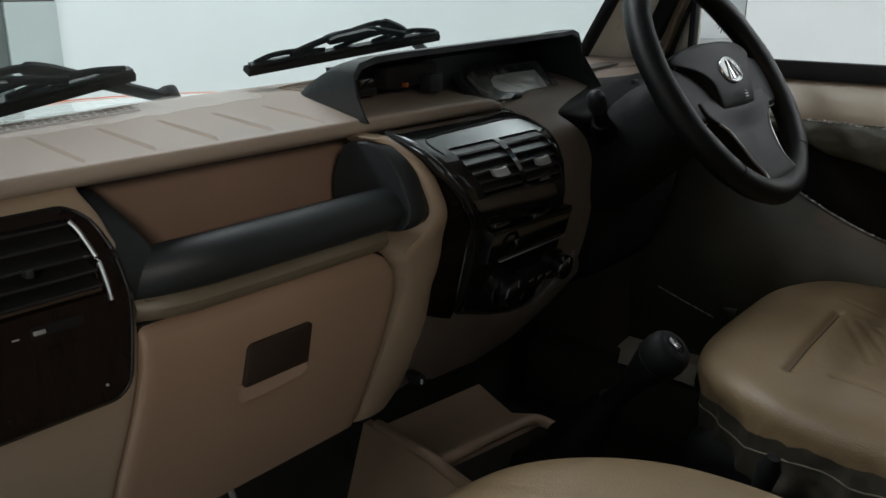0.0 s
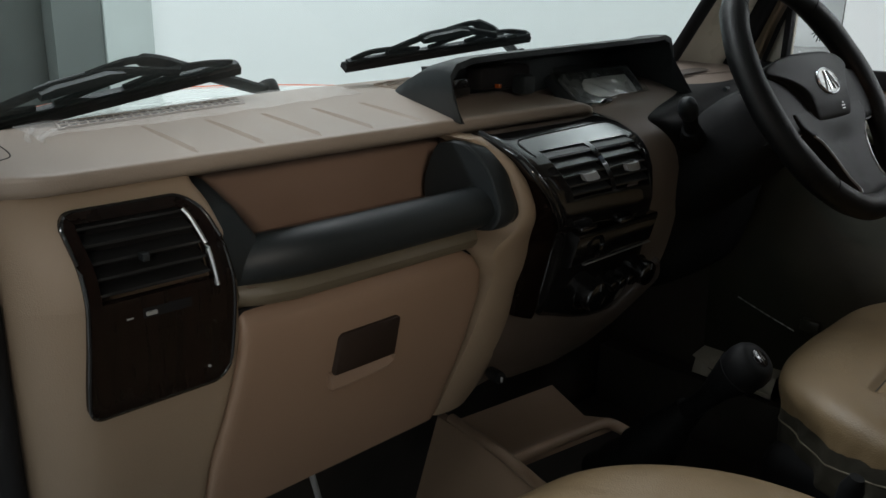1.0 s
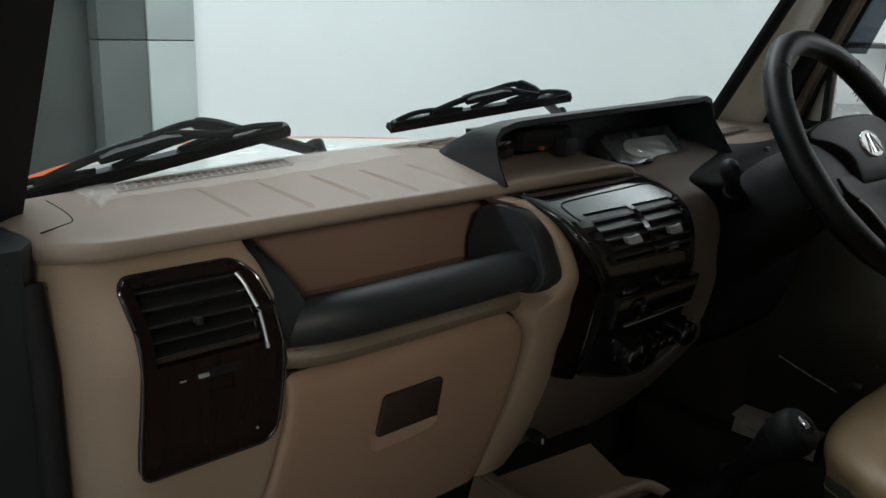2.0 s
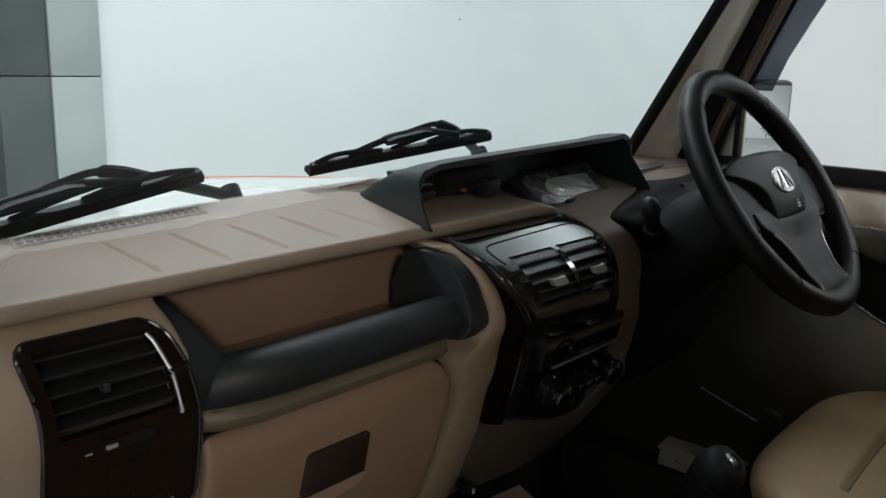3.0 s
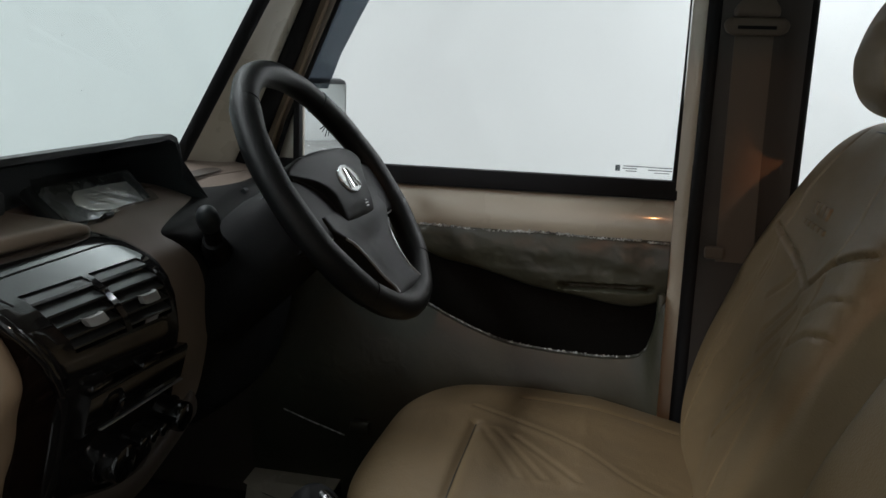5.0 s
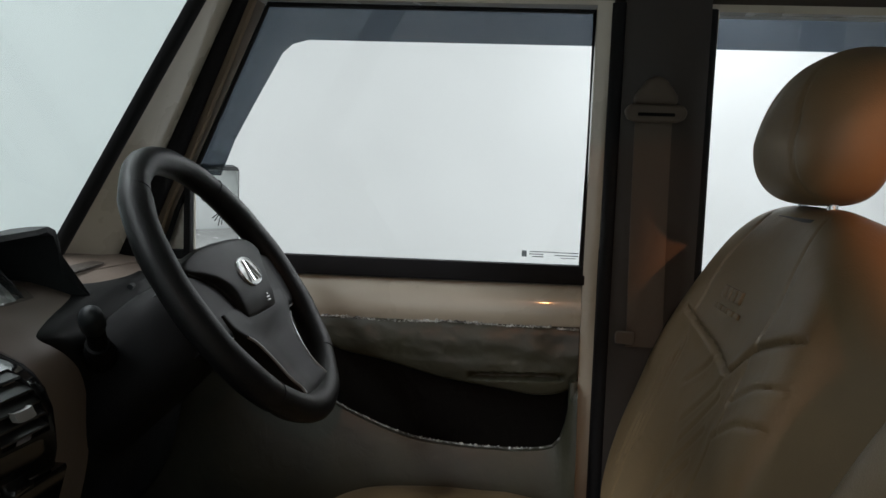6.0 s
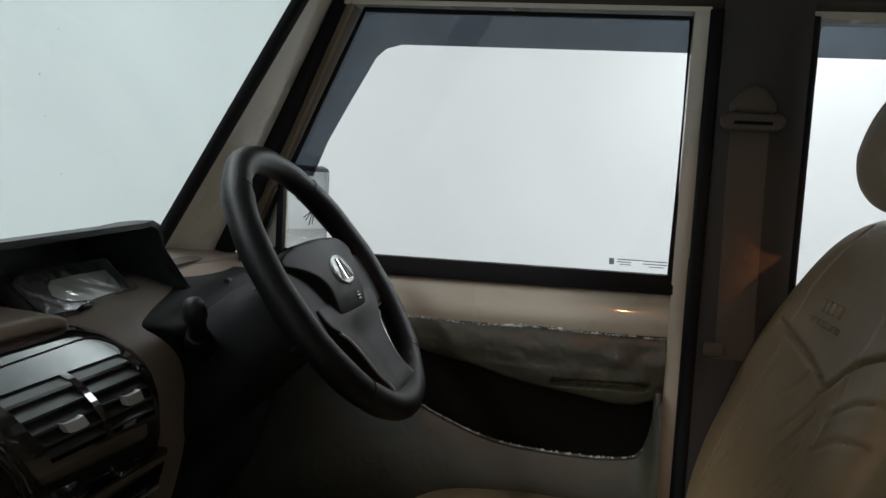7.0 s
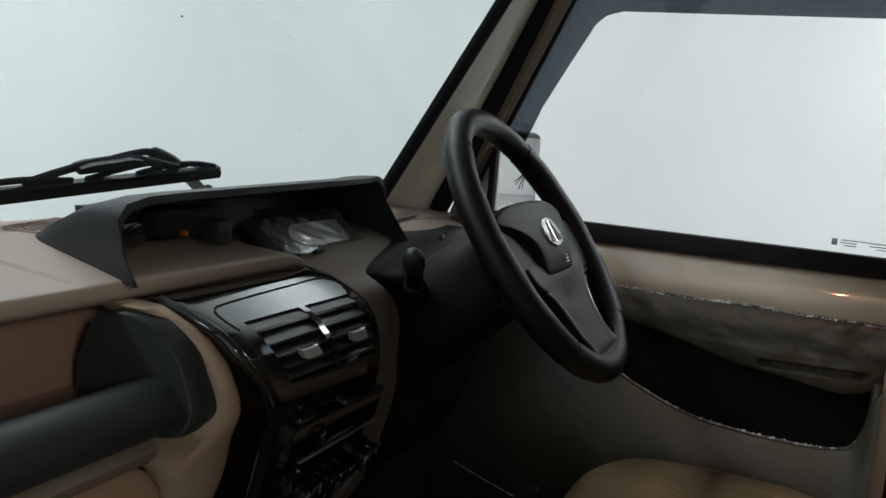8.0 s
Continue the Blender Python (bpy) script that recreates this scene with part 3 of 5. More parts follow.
def crinkle(y0, y1, x, zf, tall, n):
    """A torn edge of clear film: a low crumpled ribbon along the door."""
    cols = [(rough.random(), [rough.uniform(-0.0016, 0.0016) for k in range(4)]) for i in range(n + 1)]

    def f(u, v):
        a, jog = cols[int(round(u * n))]
        y = y0 + (y1 - y0) * u
        return (x - 0.0015 * math.sin(v * math.pi) + jog[int(round(v * 3))], y, zf(y) + (tall * a * a + 0.0024) * (v - 0.35))
    return sheet(f, steps(0, 1, n), steps(0, 1, 3), 0.0005, back=(1, 0, 0))


part("film_edge", crinkle(0.276, 0.70, 1.3655, lambda y: lerp(POCKET_LOW, y) - 0.001, 0.0055, 210), FILM, door, "shiny crinkled film edge")
part("film_edge", crinkle(0.30, 0.68, 1.3795, lambda y: 1.2135 + 0.002 * math.sin(31 * y), 0.006, 190), FILM, door, "shiny crinkled film edge")
part("film_edge", crinkle(0.256, 0.292, 1.3765, lambda y: 1.212, 0.004, 16), FILM, door, "shiny crinkled film edge")

# rain visor outside the pane
IN_EDGE = [(1.456, 0.861), (1.56, 0.806), (1.645, 0.759), (1.660, 0.742), (1.667, 0.717)]
visor = thing("rain_visor", (1.41, 0.5, 1.45), "smoked grey acrylic rain visor along the window top", "rain visor")
part("shade", loft([[(1.408, lerp(IN_EDGE, z), z), (1.411, lerp(IN_EDGE, z), z), (1.406, lerp(FRONT_EDGE, z) + 0.012, z), (1.403, lerp(FRONT_EDGE, z) + 0.012, z)] for z in (1.44, 1.50, 1.56, 1.62, 1.645, 1.660, 1.667)]), VISOR_GLASS, visor)
part("shade", loft([[(1.408, y, 1.6672), (1.411, y, 1.6672), (1.400, y, 1.73), (1.397, y, 1.73)] for y in (0.235, 0.5, 0.718, 0.815)]), VISOR_GLASS, visor)

# outside mirror
mirror = thing("side_mirror", (1.52, 0.92, 1.29), "black framed outside rear-view mirror", "car mirror")
MM = Matrix.Translation((1.530, 0.933, 1.372)) @ Euler((0, 0, radians(-28))).to_matrix().to_4x4()
part("housing", box(-0.087, 0.087, -0.006, 0.045, -0.087, 0.087, 0.012, MM), BLACK, mirror)
part("mirror_glass", box(-0.076, 0.076, -0.0085, -0.004, -0.076, 0.076, 0.001, MM), MIRROR, mirror, "silvered mirror glass")
part("arm", tube([(1.412, 0.945, 1.322), (1.46, 0.955, 1.325), (1.50, 0.955, 1.335)], 0.007, 10), BLACK, mirror)
tassel = solo("tassel", join(*[tube(smooth_line([(1.43, 0.862, 1.395), (1.43, 0.862 + dx * 0.4, 1.378), (1.43, 0.862 + dx, 1.372 - dz)], 4), 0.0009, 5) for dx, dz in ((0.016, 0.010), (0.010, 0.018), (0.004, 0.016), (0.020, 0.005))]), DARK, "small dark thread tassel tied to the mirror", "tassel")

# rear door on the driver's side
rear_door = part("rear_door", box(1.385, 1.41, -0.72, 0.071, 0.6, 1.29, 0.004), TRIM_BROWN, body, "closed rear door with brown trim")
part("window_frame", loft([[(door_x(z) - 0.016, 0.072, z), (door_x(z) - 0.016, 0.083, z), (door_x(z) + 0.03, 0.083, z), (door_x(z) + 0.03, 0.072, z)] for z in (0.6, 1.29, 1.72)]), PAINT, rear_door, "cream front door edge")
part("window_frame", loft([[(1.346, y, 1.712), (1.346, y, 1.724), (1.40, y, 1.724), (1.40, y, 1.712)] for y in (-0.7, 0.083)]), PAINT, rear_door)
part("window_frame", box(1.34, 1.40, -0.78, -0.70, 1.2, 1.73, 0.005), TRIM_BROWN, rear_door)
rp = part("pane", sheet(lambda u, v: (door_x(v) + 0.004, u, v), steps(-0.70, 0.072, 3), steps(1.29, 1.712, 3), 0.004, back=(1, 0, 0)), GLASS, rear_door, "clear rear side window")
rp.visible_shadow = False
part("quarter", box(1.385, 1.41, -1.62, -0.78, 0.6, 1.29, 0.004), TRIM_BROWN, rear_door)
rv = thing("rain_visor", (1.405, -0.3, 1.66), "smoked grey acrylic rain visor along the rear window", "rain visor")
part("shade", loft([[(1.408, y, 1.666), (1.411, y, 1.666), (1.400, y, 1.725), (1.397, y, 1.725)] for y in (-0.7, -0.2, 0.078)]), VISOR_GLASS, rv)

# seat belt on the centre pillar
belt = thing("seat_belt", (1.33, 0.165, 1.20), "brown seat belt hanging from a beige pillar guide", "seat belt")
part("guide_cover", prism([(0.132, 1.568), (0.198, 1.568), (0.196, 1.582), (0.180, 1.604), (0.165, 1.612), (0.150, 1.604), (0.134, 1.582)], "x", 1.298, 1.334, 0.008, 3), BELT, belt, "domed guide cover")
part("guide_loop", prism([(0.126, 1.568), (0.204, 1.568), (0.212, 1.558), (0.207, 1.546), (0.196, 1.542), (0.134, 1.542), (0.123, 1.546), (0.118, 1.558)], "x", 1.298, 1.314, 0.005, 3), BELT, belt, "flat slotted belt loop")
part("slot", box(1.2965, 1.300, 0.138, 0.192, 1.5505, 1.5555, 0.001), DARK, belt, "dark slot")
part("strap", sheet(lambda u, v: (1.318 + 0.006 * math.sin(v * 3), 0.138 + 0.055 * u - 0.004 * (1 - v), 1.20 + 0.355 * v), steps(0, 1, 4), steps(0, 1, 10), 0.002, back=(1, 0, 0)), BELT, belt, "flat woven strap")
part("tongue", box(1.300, 1.312, 0.178, 0.208, 1.206, 1.226, 0.005), BELT, belt, "brown belt tongue")

# ---- dashboard ----
dash = thing("dashboard", (CX, 0.95, 0.80), "taupe and beige moulded car dashboard", "dashboard")


def shelf_z(y):
    return 1.301 + 0.06 * (y - 0.894)


def lip_y(x):
    r = 0.06
    left = 0.95 * r * (1 - math.sqrt(max(0, 1 - ((0.050 - x) / r) ** 2))) if x < 0.05 else 0.0
    t = max(0, min(1, (x - 0.742) / 0.030))
    right = 0.030 * (1 - math.sqrt(1 - 0.99 * t * t))
    return 0.888 + left + right


rings = []
for x in [-0.0098, -0.009, -0.0075, -0.005, -0.001, 0.004, 0.011, 0.02, 0.03, 0.04, 0.05] + steps(0.06, 0.70, 15) + steps(0.71, 0.745, 6) + steps(0.749, 0.770, 8):
    yl, yb = lip_y(x), shield_y(max(x, 0.0), 1.31) - 0.004
    drop = 0.006 * max(0, 1 - (x + 0.01) / 0.03) ** 2 + 0.017 * max(0, (x - 0.705) / 0.065) ** 2
    rings.append([(x, yb, shelf_z(yb) - drop), (x, 1.0, shelf_z(1.0) - drop), (x, yl + 0.03, shelf_z(yl + 0.03) - drop), (x, yl + 0.006, 1.3008 - drop), (x, yl + 0.002, 1.3000 - drop), (x, yl + 0.0005, 1.2985 - drop), (x, yl, 1.2965 - drop), (x, yl + 0.0015, min(1.2885, 1.293 - drop)), (x, yl + 0.005, min(1.2845, 1.290 - drop)), (x, yl + 0.018, 1.279 - 0.3 * drop), (x, yl + 0.06, 1.270 - 0.3 * drop), (x, yb, 1.265)])
top_pad = part("top_pad", loft(rings), PAD, dash, "taupe padded dashboard top", 50)
# raised ribs on the top
for x in (0.168, 0.236, 0.303, 0.370, 0.440):
    part("rib", loft([[(x + dx - w, y, shelf_z(y) - 0.002), (x + dx, y, shelf_z(y) + h), (x + dx + w * 0.35, y, shelf_z(y) + h), (x + dx + w * 1.6, y, shelf_z(y) - 0.002)] for y, dx, w, h in ((0.894, 0.0, 0.0012, -0.001), (0.904, 0.001, 0.0042, 0.0026), (0.96, 0.004, 0.004, 0.0028), (1.0, 0.006, 0.003, 0.0020), (1.01, 0.006, 0.002, 0.0003))]), PAD, top_pad)
part("seam_line", tube(smooth_line([(0.040, 1.031, shelf_z(1.031)), (0.040, 0.985, shelf_z(0.985)), (0.035, 0.958, shelf_z(0.958)), (0.022, 0.948, shelf_z(0.948)), (0.002, 0.936, shelf_z(0.936))], 5), 0.0006, 6), DARK, top_pad, "fine dark seam line")
# demister grilles: a dark slot with thin bars


def grille(a, b, deep, n, name):
    """A slotted strip on the dash top: near edge from a to b, depth along deep."""
    def at(u, v, h):
        x, y = a[0] + (b[0] - a[0]) * u + deep[0] * v, a[1] + (b[1] - a[1]) * u + deep[1] * v
        return Vector((x, y, shelf_z(y) + h))

    def strip(u0, u1, v0, v1, lo, hi):
        return loft([[at(u0, v0, h), at(u1, v0, h), at(u1, v1, h), at(u0, v1, h)] for h in (lo, hi)])
    g = part(name, strip(0, 1, 0, 1, -0.003, 0.0010), DARK, dash, "dark demister slot")
    w = 0.12 / n
    for i in range(n + 1):
        part("bar", strip(i / n - w, i / n + w, -0.02, 1.02, 0.0002, 0.0020), PAD, g)
    for v in (0.0, 0.5, 1.0):
        part("bar", strip(-0.01, 1.01, v - 0.035, v + 0.035, 0.0002, 0.0024), PAD, g)


grille((0.106, 1.030), (0.322, 1.0625), (0.006, 0.024), 22, "demister_grille")
grille((0.553, 1.062), (0.636, 1.084), (-0.008, 0.032), 10, "demister_grille")
# strip of clear film left on the top


def film_y(u, v):
    x = 0.07 + 0.41 * u
    lo = lerp([(0.07, 0.985), (0.10, 1.003), (0.172, 1.002), (0.252, 1.009), (0.296, 1.017), (0.40, 1.033), (0.48, 1.044)], x)
    return lo + (shield_y(x, 1.31) - 0.012 - lo) * v


film = part("protective_film", sheet(lambda u, v: (0.07 + 0.41 * u, film_y(u, v), shelf_z(film_y(u, v)) + 0.0032 + 0.0006 * math.sin(u * 37 + v * 5)), steps(0, 1, 40), steps(0, 1, 6), 0.0006, back=(0, 0, 1)), MILKY, dash, "left-over clear protective film")
film.visible_shadow = False
for pts in (((0.060, 0.982), (0.066, 1.004), (0.076, 1.020), (0.083, 1.036)), ((0.068, 0.974), (0.074, 0.992), (0.086, 1.008), (0.104, 1.021))):
    part("film_curl", tube(smooth_line([(x, y, shelf_z(y) + 0.004) for x, y in pts], 6), 0.0026, 8, 0.4), MILKY, dash, "lifted curl of clear film")

FACE = [(0.60, 0.95), (0.80, 0.905), (0.90, 0.880), (0.96, 0.868), (1.05, 0.860), (1.12, 0.855), (1.20, 0.853), (1.235, 0.860), (1.258, 0.873), (1.272, 0.888), (1.28, 0.90)]


def face(z):
    return lerp(FACE, z)


def panel(xl, xr, zs, proud=0.0, thick=0.012, nu=10, hole=None, us=None):
    def f(u, v):
        a, b = lerp(xl, v), lerp(xr, v)
        return (a + (b - a) * u, face(v) - proud, v)
    return sheet(f, us or steps(0, 1, nu), zs, thick, hole)


# left column: beige surround that wraps round the end of the dash
AC_B, AC_T = 1.107, 1.2715
SIDE_L = soft([(1.10, 0.034), (1.13, 0.0345), (1.17, 0.038), (1.205, 0.040), (1.225, 0.0395), (1.245, 0.0370), (1.262, 0.0345), (1.28, 0.032)])
SIDE_R = soft([(1.10, 0.158), (1.121, 0.1615), (1.145, 0.165), (1.184, 0.168), (1.214, 0.1655), (1.24, 0.160), (1.28, 0.146)])


def corner(z, low, high):
    """How far a rounded corner draws the edge in at height z."""
    d, r = (z - AC_B, low) if z - AC_B < low else (AC_T - z, high)
    return r - math.sqrt(max(0, r * r - (r - d) ** 2)) if d < r else 0.0


plate_vs = sorted(set([AC_B, AC_B + 0.0005, AC_B + 0.0015, AC_B + 0.003, AC_B + 0.005, AC_B + 0.008, AC_B + 0.012, 1.124, 1.136] + steps(1.15, 1.26, 14) + [AC_T - 0.012, AC_T - 0.008, AC_T - 0.005, AC_T - 0.003, AC_T - 0.0015, AC_T - 0.0005, AC_T] + [1.203, 1.2635]))
AC_L = [(z, lerp(SIDE_L, z) + corner(z, 0.010, 0.016)) for z in plate_vs]
AC_R = [(z, lerp(SIDE_R, z) - corner(z, 0.017, 0.018)) for z in plate_vs]
COL_R = soft([(0.70, 0.11), (0.90, 0.125), (0.972, 0.136), (1.018, 0.143), (1.07, 0.160), (1.118, 0.172), (1.167, 0.1755), (1.215, 0.1735), (1.247, 0.167), (1.262, 0.164), (1.277, 0.160)])


def column_face(u, v):
    xr = lerp(COL_R, v)
    r = 0.060
    x = -0.006 + (xr + 0.006) * u
    wrap = r * (1 - math.sqrt(max(0, 1 - ((r - x - 0.006) / r) ** 2))) * 0.95 if x < r - 0.006 else 0
    roll = 0.003 * max(0, 1 - (xr - x) / 0.006) ** 2
    return (x, face(v) + wrap + roll, v)


vents_v = (1.203, 1.2635)
us = [0, 0.02, 0.05, 0.09, 0.14, 0.2, 0.26, 0.30] + steps(0.36, 0.86, 8) + [0.9, 0.94, 0.97, 0.99, 1.0]
vs = sorted(set([0.70, 0.8, 0.9] + steps(0.95, 1.20, 12) + steps(1.215, 1.276, 8) + [1.199, 1.2666, 1.2825]))
part("left_column", sheet(column_face, us, vs, 0.03, (0.26, 0.90, 1.199, 1.2666)), BEIGE, dash, "beige moulded end column", 50)
part("end_panel", sheet(lambda u, v: (-0.0055, face(v) + 0.05 + (1.09 - face(v) - 0.05) * u, v), steps(0, 1, 4), steps(0.7, 1.276, 10), 0.01, back=(1, 0, 0)), BEIGE, dash)
# wood-look vent plate with its opening
plate_us = [0, 0.02, 0.05, 0.09] + steps(0.14, 0.86, 6) + [0.94, 0.98, 1.0]
plate = part("vent_plate", panel(AC_L, AC_R, plate_vs, 0.005, 0.009, us=plate_us, hole=(0.09, 0.86, *vents_v)), WOOD, dash, "glossy dark wood-look vent surround", 50)


edge_path = [(lerp(AC_L, z), face(z) - 0.0045, z) for z in plate_vs] + [(lerp(AC_R, z), face(z) - 0.0045, z) for z in plate_vs[::-1]]
edge_path.append(edge_path[0])
part("edge_trim", tube(edge_path, 0.0017, 7), PIANO, plate, "glossy rounded edge")
vent = part("air_vent", panel([(1.2, 0.044), (1.27, 0.042)], [(1.2, 0.162), (1.27, 0.155)], (1.198, 1.22, 1.25, 1.268), -0.022, 0.004), DARK, dash, "dark louvred air vent")


def vx(side, z):
    a, b = lerp(AC_L, z), lerp(AC_R, z)
    return a + (b - a) * (0.092 if side == "l" else 0.858)


for z in steps(1.2085, 1.2590, 4):
    x0, x1, y = vx("l", z), vx("r", z), face(z)
    part("slat", loft([[(x, y - 0.001, z - 0.0005), (x, y, z + 0.0012), (x, y + 0.016, z + 0.005), (x, y + 0.016, z + 0.002)] for x in (x0, x1)]), SLAT, vent)
part("adjuster", box(0.088, 0.094, face(1.233) - 0.009, face(1.233), 1.230, 1.2365, 0.001), BLACK, vent)
part("shutter_rail", tube([(vx("r", z) + 0.0015, face(z) - 0.0055, z) for z in steps(1.197, 1.2615, 14)], 0.0023, 8), CHROME, vent, "bright vent edge")
slot = part("slider_slot", panel([(1.18, 0.083)], [(1.2, 0.126)], (1.1838, 1.1925), 0.0055, 0.004, 2), DARK, plate, "dark slider slot")
part("slider", box(0.085, 0.0945, face(1.188) - 0.0075, face(1.188) - 0.004, 1.1860, 1.1895, 0.0008), SILVER, slot, "pale slider knob")
part("icon", box(0.069, 0.0745, face(1.188) - 0.0056, face(1.188) - 0.004, 1.1862, 1.1874, 0), PRINT, plate, "small grey fan mark")
part("pocket_line", panel([(1.10, 0.049), (1.18, 0.060)], [(1.10, 0.143), (1.18, 0.151)], (1.124, 1.14, 1.155, 1.171), 0.0056, 0.003, 4), WOOD, plate, "smooth dark lower cover")
# small pale box as a painted glint on the glossy cover
part("glint", box(0.138, 0.140, face(1.13) - 0.0075, face(1.13) - 0.004, 1.1235, 1.1255, 0.0004), PRINT, plate, "tiny pale painted glint")

# open bin behind the grab bar
part("bin", sheet(lambda u, v: (0.184 + 0.37 * u, lerp([(0, 0.850), (0.35, 0.93), (0.45, 0.955), (1, 0.965)], v), lerp([(0, 1.184), (0.35, 1.188), (0.45, 1.198), (1, 1.272)], v)), steps(0, 1, 6), steps(0, 1, 20), 0.006), BIN_LINING, dash, "open storage bin, reddened and darkened for bounced light and shade")
ARM_L = soft([(0.955, 0.440), (0.965, 0.4455), (1.037, 0.480), (1.103, 0.502), (1.13, 0.5005), (1.15, 0.489), (1.165, 0.492), (1.178, 0.508), (1.19, 0.512), (1.206, 0.513), (1.25, 0.504), (1.27, 0.490), (1.284, 0.470)], 4)
ARM_R = soft([(0.955, 0.495), (0.985, 0.523), (1.03, 0.546), (1.067, 0.553), (1.089, 0.555), (1.126, 0.558), (1.15, 0.554), (1.175, 0.547), (1.196, 0.541), (1.218, 0.535), (1.235, 0.530), (1.25, 0.524), (1.268, 0.513), (1.284, 0.496)])
part("bin_end", box(0.535, 0.556, 0.862, 0.966, 1.182, 1.274, 0.004), BIN_LINING, dash)
BAR_Y, BAR_Z = 0.845, 1.2095
bar = part("grab_bar", tube(smooth_line([(0.182, 0.884, 1.196), (0.198, 0.870, 1.202), (0.218, 0.857, 1.2065), (0.25, 0.847, 1.209), (0.30, BAR_Y, BAR_Z), (0.42, BAR_Y, BAR_Z), (0.515, BAR_Y, BAR_Z)], 5), 0.0245, 32, 0.95), BLACK, dash, "black grab bar")
# bracket that carries the bar beside the column: its front slopes down from under the lip to the bar
HOLD_Y = soft([(1.176, 0.880), (1.182, 0.866), (1.190, 0.857), (1.202, 0.853), (1.215, 0.853), (1.229, 0.858), (1.239, 0.865), (1.2515, 0.875), (1.2574, 0.885), (1.2667, 0.900), (1.272, 0.912)])
HOLD_X = soft([(1.176, 0.212), (1.20, 0.2095), (1.215, 0.206), (1.229, 0.200), (1.239, 0.1947), (1.2515, 0.190), (1.2574, 0.1876), (1.2667, 0.1838), (1.272, 0.182)])


def hold_f(u, v):
    a, b = lerp(COL_R, v) - 0.006, lerp(HOLD_X, v)
    x = a + (b - a) * u
    return (x, lerp(HOLD_Y, v) + 0.006 * max(0, 1 - (b - x) / 0.008) ** 2, v)


part("bar_end", sheet(hold_f, [0, 0.3, 0.5, 0.65, 0.75, 0.82, 0.88, 0.93, 0.97, 1], steps(1.176, 1.272, 30), 0.04), BLACK, dash, "black bar end housing", 70)
cap_r = [(0.918, 1.254), (0.905, 1.269), (0.888, 1.277), (0.862, 1.278), (0.846, 1.268), (0.829, 1.246), (0.819, 1.222), (0.815, 1.206), (0.818, 1.195), (0.832, 1.187), (0.895, 1.182), (0.918, 1.188), (0.929, 1.210), (0.927, 1.233), (0.918, 1.254)]
cap_r = [(p.y, p.z) for p in smooth_line([(0, y, z) for y, z in cap_r], 4)][:-1]
CAP_X = soft([(1.17, 0.490), (1.185, 0.499), (1.197, 0.504), (1.21, 0.507), (1.23, 0.506), (1.252, 0.505), (1.268, 0.500), (1.284, 0.490)])
part("bar_end", loft([[(lerp(CAP_X, z) + dx, y, z) for y, z in cap_r] for dx in (-0.029, 0.03)]), BLACK, dash, "black bar end housing", 25)
part("bar_end", loft([[(lerp(CAP_X, z) + dx, y - o, z + o * 0.5 * (1 if z > 1.2 else -0.6)) for y, z in cap_r] for dx, o in ((-0.0285, 0.0005), (-0.0275, 0.0025), (-0.025, 0.0035), (-0.018, 0.0042), (-0.008, 0.0038), (0.0, 0.002), (0.004, -0.002))]), BLACK, dash, "black bar end rim", 40)
part("ledge", loft([[(x, 0.855 + o, 1.161), (x, 0.844 + o, 1.164), (x, 0.838 + o, 1.170), (x, 0.836 + o, 1.176), (x, 0.839 + o, 1.183), (x, 0.846 + o, 1.187), (x, 0.858 + o, 1.189), (x, 0.91, 1.187), (x, 0.91, 1.161)] for x, o in ((0.177, 0.020), (0.19, 0.012), (0.205, 0.006), (0.23, 0.001), (0.30, 0.0), (0.47, 0.0))]), LEDGE, dash, "rounded ledge under the bar")
# glove box door
GL_L = [(z, lerp(COL_R, z) + 0.001) for z in steps(0.94, 1.160, 14)]
GL_R = [(0.955, 0.434), (0.965, 0.440), (1.037, 0.474), (1.103, 0.496), (1.13, 0.494), (1.148, 0.482), (1.160, 0.464)]
gz = sorted(set(steps(0.955, 1.160, 16) + [1.13, 1.148, 1.155]))


def glove_f(u, v):
    a, b = lerp(GL_L, v), lerp(GL_R, v)
    x = a + 0.0005 + (b - a + 0.0015) * u
    e = min(u, 1 - u) * (b - a)
    y = face(v) - 0.004 + 0.004 * max(0, 1 - e / 0.008) ** 2 + 0.010 * max(0, (v - 1.135) / 0.025) ** 2
    return (x, y, v)


glove = part("glove_box_door", sheet(glove_f, [0, 0.008, 0.02] + steps(0.05, 0.95, 14) + [0.98, 0.992, 1], gz, 0.012), GLOVE, dash, "brown-beige glove box door", 60)
part("glove_shadow_gap", panel(GL_L, [(z, x + 0.006) for z, x in GL_R], (0.95, 1.0, 1.05, 1.1, 1.13, 1.15, 1.162), -0.006, 0.004, 4), DARK, dash)
latch = part("latch", prism([(0.2765, 1.068), (0.3575, 1.068), (0.366, 1.108), (0.362, 1.1105), (0.288, 1.1105), (0.284, 1.107)], "y", 0.8475, 0.858, 0.002), LATCH, glove, "dark brown latch handle")
part("latch_lip", loft([[(x, 0.860, zt), (x, 0.8535, zt), (x, 0.850, zt - 0.004), (x, 0.8465, zb + 0.002), (x, 0.8485, zb), (x, 0.860, zb)] for x, zt, zb in ((0.2725, 1.0705, 1.0535), (0.300, 1.0705, 1.0530), (0.345, 1.0705, 1.0560), (0.3545, 1.0705, 1.0605), (0.3575, 1.0705, 1.0660))]), GLOVE, glove, "beige finger lip")
